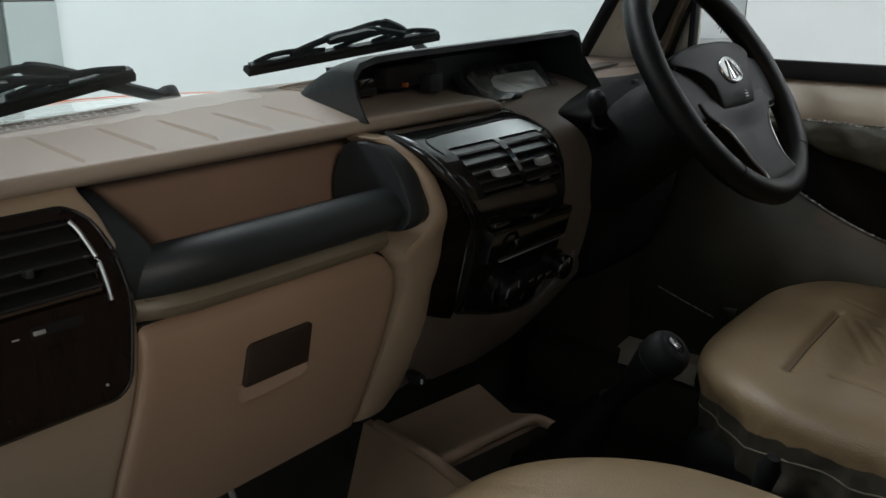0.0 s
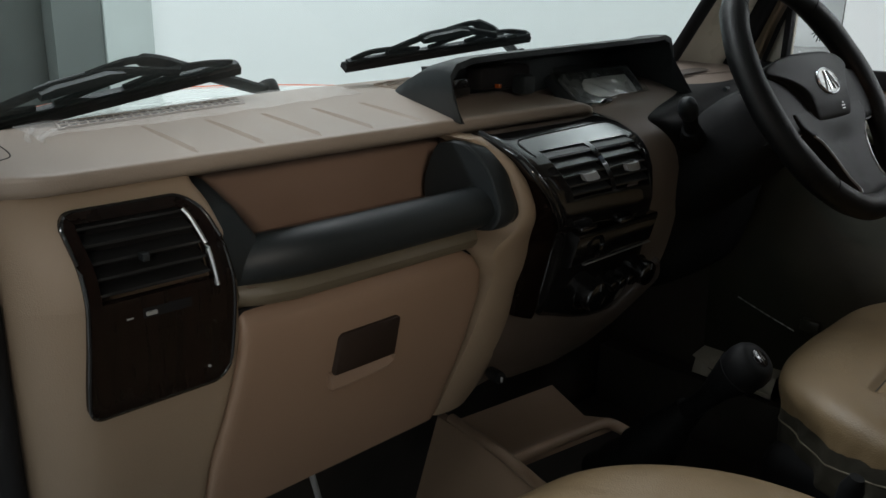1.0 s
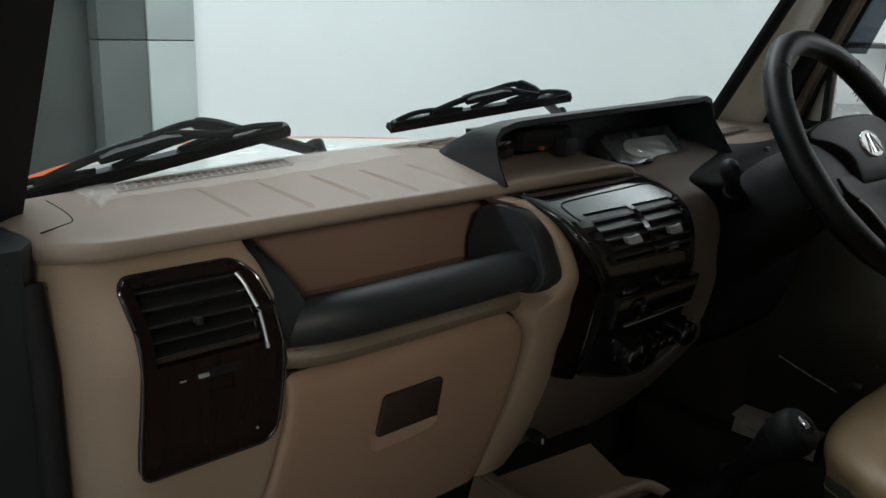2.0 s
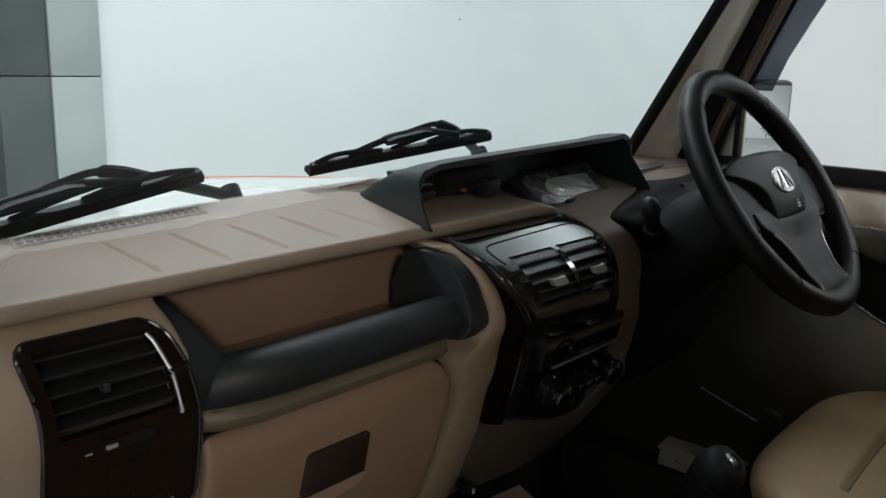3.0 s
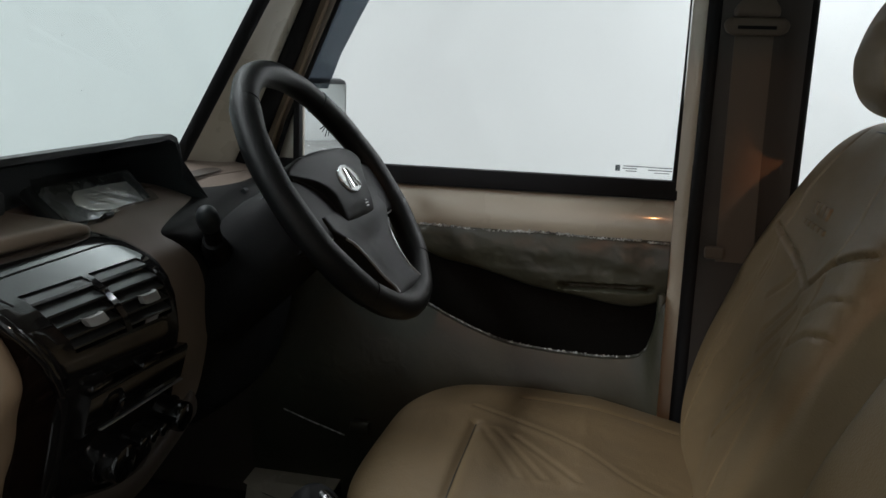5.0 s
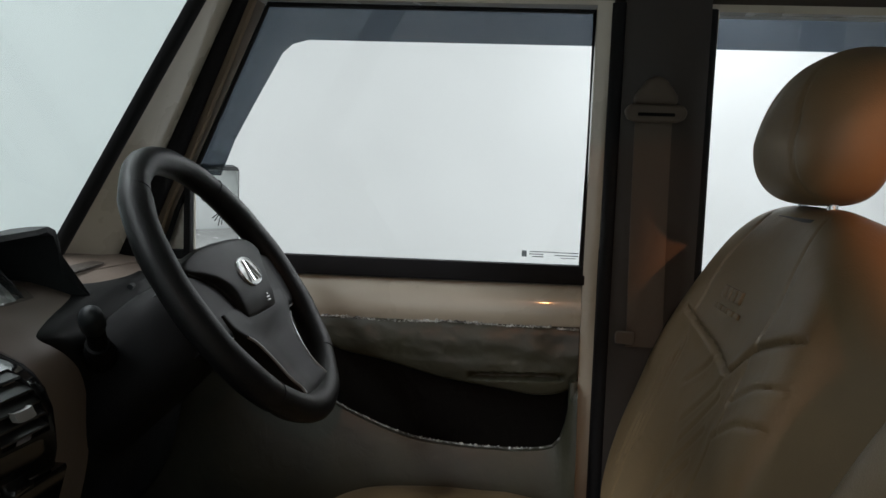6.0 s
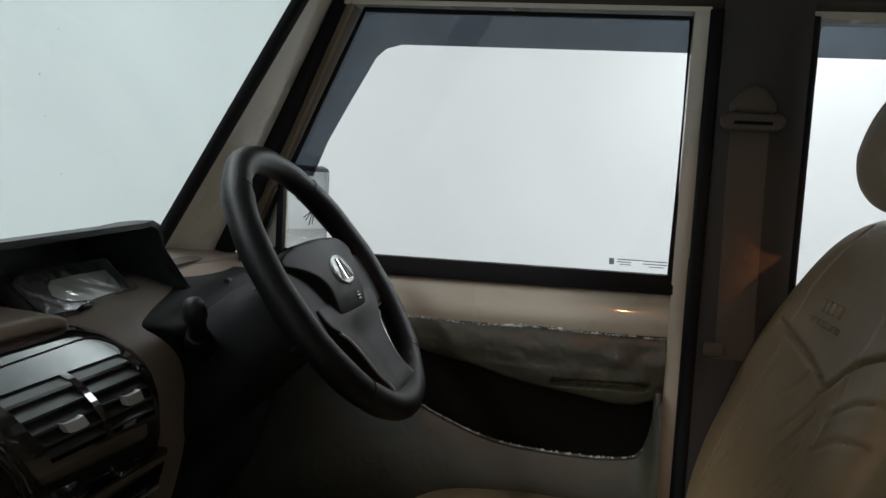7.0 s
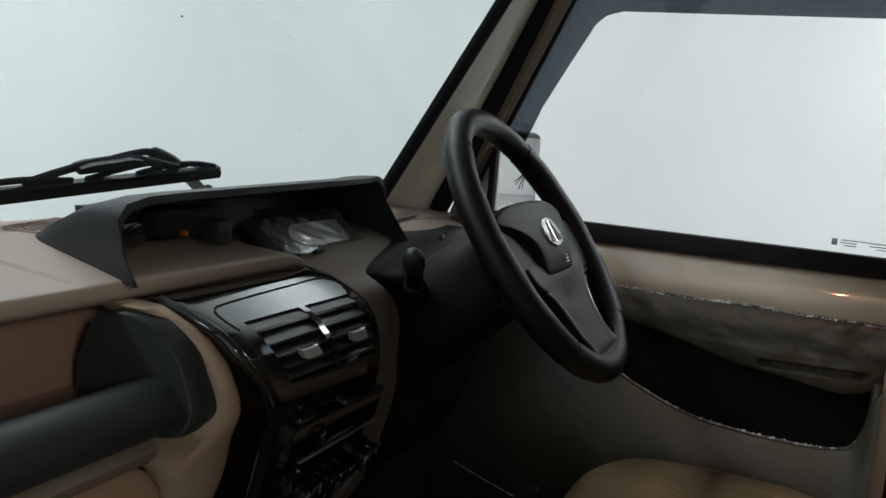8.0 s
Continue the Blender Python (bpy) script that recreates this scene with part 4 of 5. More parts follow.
# beige arm between glove box and centre stack
def arm_f(u, v):
    a, b = lerp(ARM_L, v), lerp(ARM_R, v)
    bulge = 0.006 * max(0, math.sin(math.pi * u)) ** 0.7 + lerp([(0.955, 0.0), (1.10, 0.010), (1.16, 0.026), (1.19, 0.040), (1.21, 0.043), (1.24, 0.041), (1.27, 0.039), (1.284, 0.040)], v)
    return (a + (b - a) * u, face(v) - bulge, v)


part("stack_arm", sheet(arm_f, steps(0, 1, 10), steps(0.955, 1.284, 36), 0.05), BEIGE, dash, "beige moulded arm beside the centre stack", 60)

# ---- centre stack ----
STK = [(0.985, 0.866), (0.995, 0.860), (1.02, 0.852), (1.05, 0.846), (1.10, 0.833), (1.155, 0.820), (1.164, 0.813), (1.174, 0.802), (1.19, 0.794), (1.207, 0.790), (1.225, 0.790), (1.243, 0.795), (1.255, 0.804), (1.2625, 0.816), (1.268, 0.831), (1.2755, 0.852), (1.2825, 0.873)]
STK_L = [(0.985, 0.615), (1.02, 0.606), (1.160, 0.602), (1.168, 0.586), (1.178, 0.5765), (1.20, 0.556), (1.226, 0.538), (1.242, 0.524), (1.256, 0.517), (1.270, 0.516), (1.2825, 0.512)]
STK_R = [(0.985, 0.825), (1.005, 0.840), (1.02, 0.850), (1.05, 0.862), (1.107, 0.856), (1.150, 0.832), (1.170, 0.812), (1.207, 0.790), (1.238, 0.782), (1.2515, 0.779), (1.262, 0.782), (1.272, 0.787), (1.278, 0.783), (1.2825, 0.768)]


STK_BOT = [(0.60, 1.036), (0.64, 1.026), (0.72, 0.998), (0.78, 0.991), (0.86, 1.004)]


def stk(z):
    return lerp(STK, z)


def stack_f(u, v):
    a, b = lerp(STK_L, v), lerp(STK_R, v)
    el, er = u * (b - a), (1 - u) * (b - a)
    x = a + (b - a) * u
    droop = lerp([(1.13, 0.0), (1.16, 0.9), (1.175, 1.0), (1.21, 0.3), (1.24, 0.0)], v) * 0.075 * (x - 0.60)
    if v < 1.06:  # the lower edge slants
        low = lerp(STK_BOT, x)
        droop = v - low - (v - 0.985) * (1.06 - low) / 0.075
    return Vector((x, stk(v) + 0.008 * max(0, 1 - el / 0.012) ** 2 + 0.028 * max(0, 1 - er / 0.05) ** 2.2, v - droop))


VENTS = [(0.145, 0.468), (0.505, 0.815)]
VZ = (1.211, 1.2655)
stk_z = sorted(set([z for z, y in STK] + steps(1.05, 1.155, 4) + steps(1.172, 1.28, 18) + list(VZ)))
stk_u = sorted(set([0, 0.01, 0.02, 0.035, 0.06, 0.1, 0.3, 0.4, 0.6, 0.7, 0.86, 0.9, 0.93, 0.955, 0.975, 0.99, 1.0] + [u for q in VENTS for u in q]))
stack = part("console_panel", sheet(stack_f, stk_u, stk_z, 0.012, [(*q, *VZ) for q in VENTS]), PIANO, dash, "gloss black centre console panel", 50)
def side_f(u, w):
    low = 1.060 - 0.024 * u
    v = low + (1.280 - low) * w
    return (lerp(ARM_R, v) - 0.003 + (lerp(STK_L, v) - lerp(ARM_R, v) + 0.004) * u, face(v) - 0.016 - lerp([(1.1, 0.0), (1.2, 0.012), (1.28, 0.02)], v) + (stk(v) + 0.008 - face(v) + 0.016 + lerp([(1.1, 0.0), (1.2, 0.012), (1.28, 0.02)], v)) * u ** 0.8, v)


part("side_trim", sheet(side_f, steps(0, 1, 6), steps(0, 1, 26), 0.02), WOOD, stack, "dark wood-look side trim", 60)
part("bright_edge", tube(smooth_line([stack_f(0, z) + Vector((0, -0.004, 0)) for z in (1.174, 1.19, 1.20, 1.215, 1.235, 1.25, 1.2625, 1.27, 1.2765, 1.2825)]), 0.0050, 10), PIANO, stack, "glossy rounded edge")
part("panel_seam", tube(smooth_line([stack_f(u, z) + Vector((0, -0.0002, 0.0002)) for u, z in ((0.085, 1.262), (0.085, 1.268), (0.11, 1.2735), (0.2, 1.2755), (0.6, 1.277), (0.80, 1.2775), (0.86, 1.275), (0.885, 1.268), (0.89, 1.255), (0.88, 1.23))], 5), 0.0009, 6), DARK, stack, "fine dark seam")
for u0, u1 in VENTS:
    v_ = part("air_vent", sheet(lambda u, v: stack_f(u0 - 0.01 + (u1 - u0 + 0.02) * u, v) + Vector((0, 0.030, 0)), steps(0, 1, 4), steps(VZ[0] - 0.004, VZ[1] + 0.004, 5), 0.003), DARK, dash, "dark louvred air vent")
    for z in steps(VZ[0] + 0.004, VZ[1] - 0.007, 4):
        part("slat", loft([[stack_f(u, z) + Vector((0, 0.001, -0.0006)), stack_f(u, z + 0.0012) + Vector((0, 0.0005, 0.0004)), stack_f(u, z + 0.0075) + Vector((0, 0.010, 0.0)), stack_f(u, z + 0.006) + Vector((0, 0.011, -0.001))] for u in steps(u0, u1, 3)]), SLAT, v_)
    um = (u0 + u1) / 2 + 0.02
    part("adjuster", loft([[stack_f(u, 1.2295 + k) + Vector((0, -0.004, 0)), stack_f(u, 1.238 + k) + Vector((0, -0.004, 0)), stack_f(u, 1.238 + k) + Vector((0, 0.002, 0)), stack_f(u, 1.2295 + k) + Vector((0, 0.002, 0))] for u, k in ((um - 0.055, 0.001), (um - 0.03, 0.0), (um + 0.03, 0.0), (um + 0.055, 0.001))]), SILVER, v_, "small silver vent tab")
# radio blank, clips, knobs
part("radio_blank", loft([[(x, 0.824, 1.108), (x, 0.820, 1.112), (x, 0.8105, 1.148), (x, 0.812, 1.152), (x, 0.84, 1.152), (x, 0.84, 1.108)] for x in (0.630, 0.635, 0.808, 0.812)]), PIANO, stack, "gloss black radio blanking plate")
part("blank_edge", box(0.662, 0.822, 0.8230, 0.827, 1.1040, 1.1052, 0.0004), SILVER, stack, "thin pale edge")
for x in (0.600, 0.684):
    part("clip", box(x + 0.012, x + 0.044, 0.795, 0.811, 1.163 - 0.05 * (x - 0.6), 1.171 - 0.05 * (x - 0.6), 0.003), PIANO, stack, "small glossy clip")
part("handle", tube(smooth_line([(0.680, 0.813, 1.142), (0.673, 0.806, 1.139), (0.670, 0.806, 1.128), (0.674, 0.815, 1.117)], 4), 0.003, 7), PIANO, stack, "curved glossy pull")
for x, z, r in ((0.705, 1.051, 0.0215), (0.832, 1.054, 0.0185)):
    kn = part("control_knob", disc((x, 0.838, z), (0, -1, -0.15), r, 0.026, 28, 0.004), PIANO, stack, "glossy black rotary heater knob")
    part("bezel", ring((x, 0.8475, z), (0, -1, -0.15), r + 0.003, 0.0022, 32, 8), PIANO, kn, "glossy raised ring")
    part("pointer", box(x - 0.0012, x + 0.0012, 0.8225, 0.8250, z + r * 0.35, z + r * 0.8), SHIFT_INK, kn, "pale pointer mark")
for x in (0.752, 0.774, 0.795):
    part("button", disc((x, 0.840, 1.052), (0, -1, -0.15), 0.0085, 0.018, 18, 0.003), PIANO, stack, "small black push button")
# moulding under the stack, coloured for its shade, and a small power socket
MOULD = [(0.543, 1.078, 0.495, 0.957), (0.585, 1.058, 0.557, 0.958), (0.62, 1.036, 0.603, 0.944), (0.68, 1.016, 0.677, 0.938), (0.74, 1.003, 0.76, 0.944), (0.80, 1.000, 0.82, 0.957), (0.87, 1.016, 0.90, 0.975), (0.93, 1.045, 0.965, 0.988)]


def mould_ring(xt, zt, xl, zl):
    yt = lerp([(0.543, face(1.06) - 0.010), (0.60, 0.856), (0.80, 0.858), (0.93, 0.868)], xt)
    at = lambda k, y: (xl + (xt - xl) * k, y, zl + (zt - zl) * k)
    return [at(1.12, yt + 0.035), at(1.06, yt + 0.006), at(0.97, yt), at(0.75, yt + 0.001), at(0.5, yt + 0.005), at(0.25, yt + 0.012), at(0.08, yt + 0.020), at(0.0, yt + 0.030), at(0.0, yt + 0.09), at(1.12, yt + 0.09)]


part("lower_moulding", loft([mould_ring(*q) for q in MOULD]), SHADED_TAUPE, dash, "lower moulding under the stack, darkened for its shade", 60)
sock = part("power_socket", disc((0.514, 0.838, 0.994), (-0.3, -1, 0.1), 0.0078, 0.024, 20, 0.002), MATT_BLACK, dash, "small black lock barrel")
part("mark", box(0.5095, 0.5115, 0.8240, 0.8262, 0.991, 0.997), PRINT, sock, "small pale mark")

# ---- instrument hood ----
pod = thing("instrument_binnacle", (0.74, 0.97, 1.30), "black hooded instrument binnacle on the dashboard", "instrument binnacle")


def hood_ring(s):
    """Cross-section of the hood, from its open front (s = 0) to its low back (s = 1)."""
    k = 1 - s
    xl = 0.476 + 0.07 * s
    xr = 1.032 - 0.03 * s
    kk = 1 - s ** 2.0
    zt_l, zt_r = 1.300 + 0.064 * kk, 1.300 + 0.073 * kk
    y = lambda x: 0.872 + 0.05 * max(0, (x - 0.5) / 0.5) + 0.20 * s
    pts = [(xl, 1.298), (xl + 0.0005, 1.299 + 0.026 * kk), (xl + 0.008, zt_l - 0.016 * k), (xl + 0.024, zt_l - 0.005 * k), (xl + 0.055, zt_l)]
    pts += [(x, zt_l + (zt_r - zt_l) * (x - xl) / (xr - xl)) for x in steps(xl + 0.10, xr - 0.05, 8)]
    pts += [(xr - 0.022, zt_r + 0.0015), (xr - 0.006, zt_r - 0.004), (xr - 0.002, zt_r - 0.02 * k), (xr - 0.006, 1.298 + 0.024 * kk), (xr - 0.004, 1.296 + 0.006 * kk), (xr - 0.004, 1.288)]
    return [Vector((x, y(x) + (z - 1.30) * (0.55 - 0.32 * max(0, (x - 0.5) / 0.5)) * k + (-0.028 * k if i == len(pts) - 1 else -0.012 * k if i == len(pts) - 2 else 0), z)) for i, (x, z) in enumerate(pts)]


outer_rows = [hood_ring(s) for s in (0, 0.04, 0.12, 0.25, 0.4, 0.55, 0.7, 0.85, 1.0)]
mid = Vector((0.74, 0.95, 1.30))
inner_rows = [[p + Vector(((mid.x - p.x) * 0.016, 0.0, -0.007 if p.z > 1.32 else 0)) for p in row] for row in outer_rows]
part("hood", loft([a + b[::-1] for a, b in zip(outer_rows, inner_rows)]), BLACK, pod, "black grained hood", 50)
part("back_panel", sheet(lambda u, v: (0.545 + 0.44 * u, 0.985 + 0.035 * u + 0.012 * v, 1.295 + 0.050 * v), steps(0, 1, 8), steps(0, 1, 4), 0.01), BLACK, pod, "black inner panel")
# trip display window, hazard lamp, film-covered dials
part("display_window", box(0.515, 0.585, 0.958, 0.968, 1.312, 1.334, 0.003), PIANO, pod, "small dark display window")
part("surround", box(0.592, 0.690, 0.948, 0.975, 1.318, 1.346, 0.006), DARK, pod, "black switch block")
part("switch", box(0.652, 0.676, 0.928, 0.95, 1.310, 1.334, 0.004), BLACK, pod, "black switch")
part("hazard_lamp", box(0.615, 0.620, 0.938, 0.946, 1.320, 1.3255, 0.001), AMBER, pod, "amber hazard switch")
CL = Matrix.Translation((0.862, 0.948, 1.306)) @ Euler((radians(-43), 0, radians(3))).to_matrix().to_4x4()
cluster = part("dial_unit", box(-0.114, 0.100, -0.002, 0.014, -0.036, 0.032, 0.005, CL), BLACK, pod, "black dial surround")
part("dial_lens", prism([(-0.098, -0.0275), (-0.05, -0.030), (0.0, -0.0305), (0.085, -0.0275), (0.0885, 0.0), (0.082, 0.0262), (-0.098, 0.0235), (-0.107, 0.017)], "y", -0.006, -0.001, 0.0015, m=CL), DIAL_FILM, cluster, "hazy film-covered dial lens")
part("dial_face", prism([(-0.068, -0.007), (-0.058, -0.015), (-0.042, -0.0205), (-0.01, -0.0235), (0.0635, -0.0235), (0.066, -0.008), (0.061, 0.0105), (0.0, 0.0115), (-0.052, 0.0105), (-0.064, 0.004)], "y", -0.0072, -0.005, 0.001, m=CL), DIAL, cluster, "pale reflective dial window")
part("film", sheet(lambda u, v: CL @ Vector((-0.115 + 0.205 * u + 0.006 * math.sin(v * 7), -0.0095 - 0.0014 * math.sin(u * 17 + v * 4) * (1 - u) - 0.0008 * math.sin(v * 21 + u * 33) * (1.2 - u), -0.037 + 0.071 * v)), steps(0, 1, 60), steps(0, 1, 24), 0.0004), FILM_CLEAR, cluster, "crumpled clear film")
part("reset_pin", box(-0.046, -0.028, -0.015, 0.0, -0.034, -0.029, 0.002, CL), BLACK, cluster)

# ---- driver's side of the dashboard ----
DR = [(0.99, 1.304), (0.96, 1.302), (0.93, 1.294), (0.90, 1.283), (0.875, 1.262), (0.862, 1.235), (0.858, 1.20), (0.860, 1.12), (0.876, 1.04), (0.90, 0.99), (0.93, 0.97)]
DR = [(p.y, p.z) for p in smooth_line([(0, y, z) for y, z in DR], 4)] + [(1.08, 0.97), (1.08, 1.304)]
DRX = soft([(0.757, 0.030), (0.775, 0.016), (0.795, 0.008), (0.82, 0.003), (0.84, 0.0), (0.88, -0.004), (0.95, 0.0), (1.10, 0.006), (1.28, 0.02), (1.36, 0.04)], 5)
part("driver_panel", loft([[(x, y + o * (1 if y < 1.0 else 0), z - 0.004 * max(0, (0.86 - x) / 0.06)) for y, z in DR] for x, o in DRX]), TAUPE, dash, "taupe driver's side panel", 60)
part("driver_shelf", sheet(lambda u, v: (0.84 + 0.53 * u, 0.965 + (shield_y(0.84 + 0.50 * u, 1.31) - 0.008 - 0.965) * v, 1.3045 + 0.014 * v - 0.004 * u), steps(0, 1, 14), steps(0, 1, 5), -0.02, back=(0, 0, 1)), TAUPE, dash, "taupe shelf under the windscreen", 50)
part("demister_slot", loft([[(x, y0, 1.3055), (x, y0 + 0.001, 1.3064), (x, y1 - 0.001, 1.3076), (x, y1, 1.306)] for x, y0, y1 in ((1.09, 0.962, 0.985), (1.10, 0.958, 0.990), (1.22, 0.972, 1.000), (1.235, 0.978, 0.994))]), TRIM_BROWN, dash, "shallow brown demister slot")

# steering column shroud and stalk
WC, WN = Vector((1.05, 0.7126, 1.3107)), Vector((0, -math.cos(radians(36)), math.sin(radians(36))))
WV = Vector((0, math.sin(radians(36)), math.cos(radians(36))))


def wheel_pt(x, v, n=0.0):
    """A point in the wheel's plane: x across, v up the plane, n towards the driver."""
    return WC + Vector((x, 0, 0)) + WV * v + WN * n


column_thing = thing("steering_column", (1.05, 0.85, 1.15), "black steering column shroud with stalk levers", "steering column")
part("shroud", loft([[wheel_pt(w * math.copysign(abs(math.cos(a)) ** 0.7, math.cos(a)), h * math.copysign(abs(math.sin(a)) ** 0.7, math.sin(a)) + o, n) for a in [2 * math.pi * q / 36 for q in range(36)]] for n, w, h, o in ((-0.045, 0.050, 0.040, -0.008), (-0.052, 0.070, 0.052, -0.008), (-0.066, 0.084, 0.060, -0.008), (-0.11, 0.096, 0.066, -0.010), (-0.18, 0.106, 0.069, -0.018), (-0.28, 0.114, 0.068, -0.030))]), MATT_BLACK, column_thing, "black plastic shroud", 70)
KNEE_L = [(0.98, 0.955), (1.065, 0.950), (1.12, 0.950), (1.157, 0.948), (1.175, 0.946), (1.189, 0.943), (1.205, 0.936), (1.22, 0.925), (1.233, 0.911), (1.245, 0.894), (1.254, 0.882), (1.260, 0.873), (1.264, 0.869), (1.268, 0.871), (1.272, 0.885), (1.278, 0.925), (1.287, 1.005), (1.295, 1.075)]
KNEE_Y = soft([(0.97, 0.91), (1.02, 0.885), (1.12, 0.864), (1.20, 0.858), (1.25, 0.866), (1.275, 0.884), (1.30, 0.912)], 6)


def knee(u, v):
    a = lerp(KNEE_L, v)
    w = 1.24 - a
    e = min(1, u * w / 0.03)
    return (a + w * u, lerp(KNEE_Y, v) - 0.001 - 0.008 * math.sin(e * math.pi / 2) - 0.012 * math.sin(math.pi * u), v)


part("knee_panel", sheet(knee, [0, 0.004, 0.01, 0.02, 0.035, 0.055, 0.08, 0.12, 0.16, 0.25, 0.4, 0.6, 0.8, 1], sorted(set(steps(0.98, 1.25, 18) + steps(1.252, 1.295, 14))), 0.03), MATT_BLACK, column_thing, "black lower column panel", 70)
part("stalk_boot", tube(smooth_line([(0.985, 0.862, 1.213), (0.955, 0.846, 1.228), (0.925, 0.833, 1.243), (0.905, 0.825, 1.255)], 4), [0.023, 0.0225, 0.022, 0.021, 0.0205, 0.020, 0.0185, 0.0175, 0.0165, 0.0155, 0.0145, 0.014, 0.013], 18), MATT_BLACK, column_thing, "tapered stalk boot", 70)
part("stalk", tube([(0.915, 0.829, 1.250), (0.885, 0.817, 1.272), (0.868, 0.811, 1.284)], [0.011, 0.0105, 0.0115], 16), MATT_BLACK, column_thing, "black indicator stalk", 70)
part("stalk_knob", tube([(0.874, 0.813, 1.279), (0.868, 0.811, 1.283), (0.858, 0.808, 1.2905), (0.850, 0.805, 1.2965), (0.845, 0.8035, 1.300), (0.842, 0.8025, 1.302)], [0.0115, 0.0135, 0.0135, 0.012, 0.008, 0.002], 18), BLACK, column_thing, "rounded stalk end", 70)
part("stalk", tube([(1.13, 0.80, 1.275), (1.20, 0.79, 1.29), (1.25, 0.785, 1.30)], [0.008, 0.008, 0.010], 12), BLACK, column_thing, "black wiper stalk")
part("stalk", tube([(1.16, 0.895, 1.287), (1.12, 0.883, 1.289), (1.10, 0.877, 1.290)], [0.0045, 0.0045, 0.004], 10), BLACK, column_thing, "thin grey lever")

# ---- steering wheel ----
wheel = thing("steering_wheel", tuple(WC - Vector((0, 0, 0.17))), "black leather steering wheel with four spokes", "steering wheel")
rim = ring(WC, WN, 0.1835, 0.0188, 96, 14, 0.92)
for v in rim.verts:  # stitched grip zones stand a little fuller
    d = v.co - WC
    a = math.atan2(d.dot(WV), d.x)
    fat = 0.0012 * (1 if abs(math.sin(a)) < 0.75 else 0) + 0.0004 * math.sin(a * 14)
    r = Vector((d.x, 0, 0)) + WV * d.dot(WV)
    r = r.normalized() * 0.1835
    v.co = WC + r + (d - r) * (1 + fat / 0.0175)
rim_ob = part("rim", rim, WHEEL_LEATHER, wheel, "padded leather rim")
for ang in (48, 132, 228, 312):
    a = radians(ang)
    c = wheel_pt(0.1835 * math.cos(a), 0.1835 * math.sin(a))
    part("seam", ring(c, -math.sin(a) * Vector((1, 0, 0)) + math.cos(a) * WV, 0.0179, 0.0007, 24, 6), RUBBER, rim_ob, "stitched seam")
def fade(d, w):
    """1 well inside an edge, falling softly to 0 at it."""
    t = max(0, min(1, d / w))
    return math.sqrt(1 - (1 - t) ** 2)


WING_T = soft([(0.0, 0.060), (0.05, 0.058), (0.09, 0.051), (0.12, 0.042), (0.15, 0.030), (0.176, 0.024)])
WING_B = soft([(0.0, -0.058), (0.06, -0.058), (0.085, -0.058), (0.11, -0.059), (0.135, -0.060), (0.155, -0.058), (0.176, -0.054)])


def wing(u, v):
    x = 0.176 * u
    t, b = lerp(WING_T, abs(x)), lerp(WING_B, abs(x))
    w = b + (t - b) * v
    n = lerp([(0, 0.004), (0.10, 0.002), (0.15, 0.0), (0.176, 0.004)], abs(x))
    return wheel_pt(x, w, n - 0.010 * (1 - fade(min(t - w, w - b), 0.010)))


part("spoke", sheet(wing, steps(-1, 1, 40), [0, 0.02, 0.05, 0.09, 0.14] + steps(0.2, 0.8, 6) + [0.86, 0.91, 0.95, 0.98, 1], 0.022, back=tuple(-WN)), HUB, wheel, "broad black cross spokes", 60)
LOW_W = soft([(-0.176, 0.072), (-0.165, 0.060), (-0.15, 0.055), (-0.13, 0.058), (-0.11, 0.063), (-0.09, 0.072), (-0.075, 0.083), (-0.062, 0.103), (-0.05, 0.118), (-0.03, 0.120)])
LOW_N = soft([(-0.178, 0.004), (-0.166, 0.011), (-0.152, 0.010), (-0.135, 0.006), (-0.11, 0.0045), (-0.08, 0.0045), (-0.05, 0.0055), (-0.03, 0.004)])


def low_spoke(u, v):
    w = lerp(LOW_W, v)
    return wheel_pt(w * u, v, lerp(LOW_N, v) - 0.006 * math.cos(u * math.pi / 2) ** 2 * max(0, min(1, (-v - 0.05) / 0.03)) - 0.005 * (1 - fade(w * (1 - abs(u)), 0.006)))


part("spoke", sheet(low_spoke, [-1, -0.99, -0.97, -0.94, -0.9, -0.8, -0.6, -0.3, 0, 0.3, 0.6, 0.8, 0.9, 0.94, 0.97, 0.99, 1], steps(-0.176, -0.030, 26), 0.02, back=tuple(-WN)), HUB, wheel, "wide black lower spoke", 60)
PAD_N = soft([(-0.048, 0.0085), (-0.04, 0.0110), (-0.025, 0.0155), (0.005, 0.019), (0.055, 0.0155)])
PAD_W = soft([(-0.048, 0.056), (-0.040, 0.063), (-0.02, 0.068), (-0.004, 0.076), (0.010, 0.092), (0.022, 0.116), (0.030, 0.138), (0.036, 0.142), (0.042, 0.132), (0.048, 0.104), (0.053, 0.064), (0.055, 0.03)], 5)


def pad_f(u, v):
    w = lerp(PAD_W, v)
    d = min(w * (1 - abs(u)), 0.0555 - v, v + 0.0485)
    return wheel_pt(w * u, v, lerp(PAD_N, v) - 0.010 * (abs(w * u) / 0.12) ** 2 - (0.0045 if v < -0.02 else 0.008) * (1 - fade(d, 0.007)))


horn = part("airbag_pad", sheet(pad_f, [-1, -0.99, -0.97, -0.94, -0.9, -0.8, -0.65, -0.5, -0.3, -0.1, 0.1, 0.3, 0.5, 0.65, 0.8, 0.9, 0.94, 0.97, 0.99, 1], sorted(set(steps(-0.048, 0.055, 34) + [0.054, 0.053, -0.0475, -0.0465])), 0.02, back=tuple(-WN)), HUB, wheel, "black horn pad", 60)
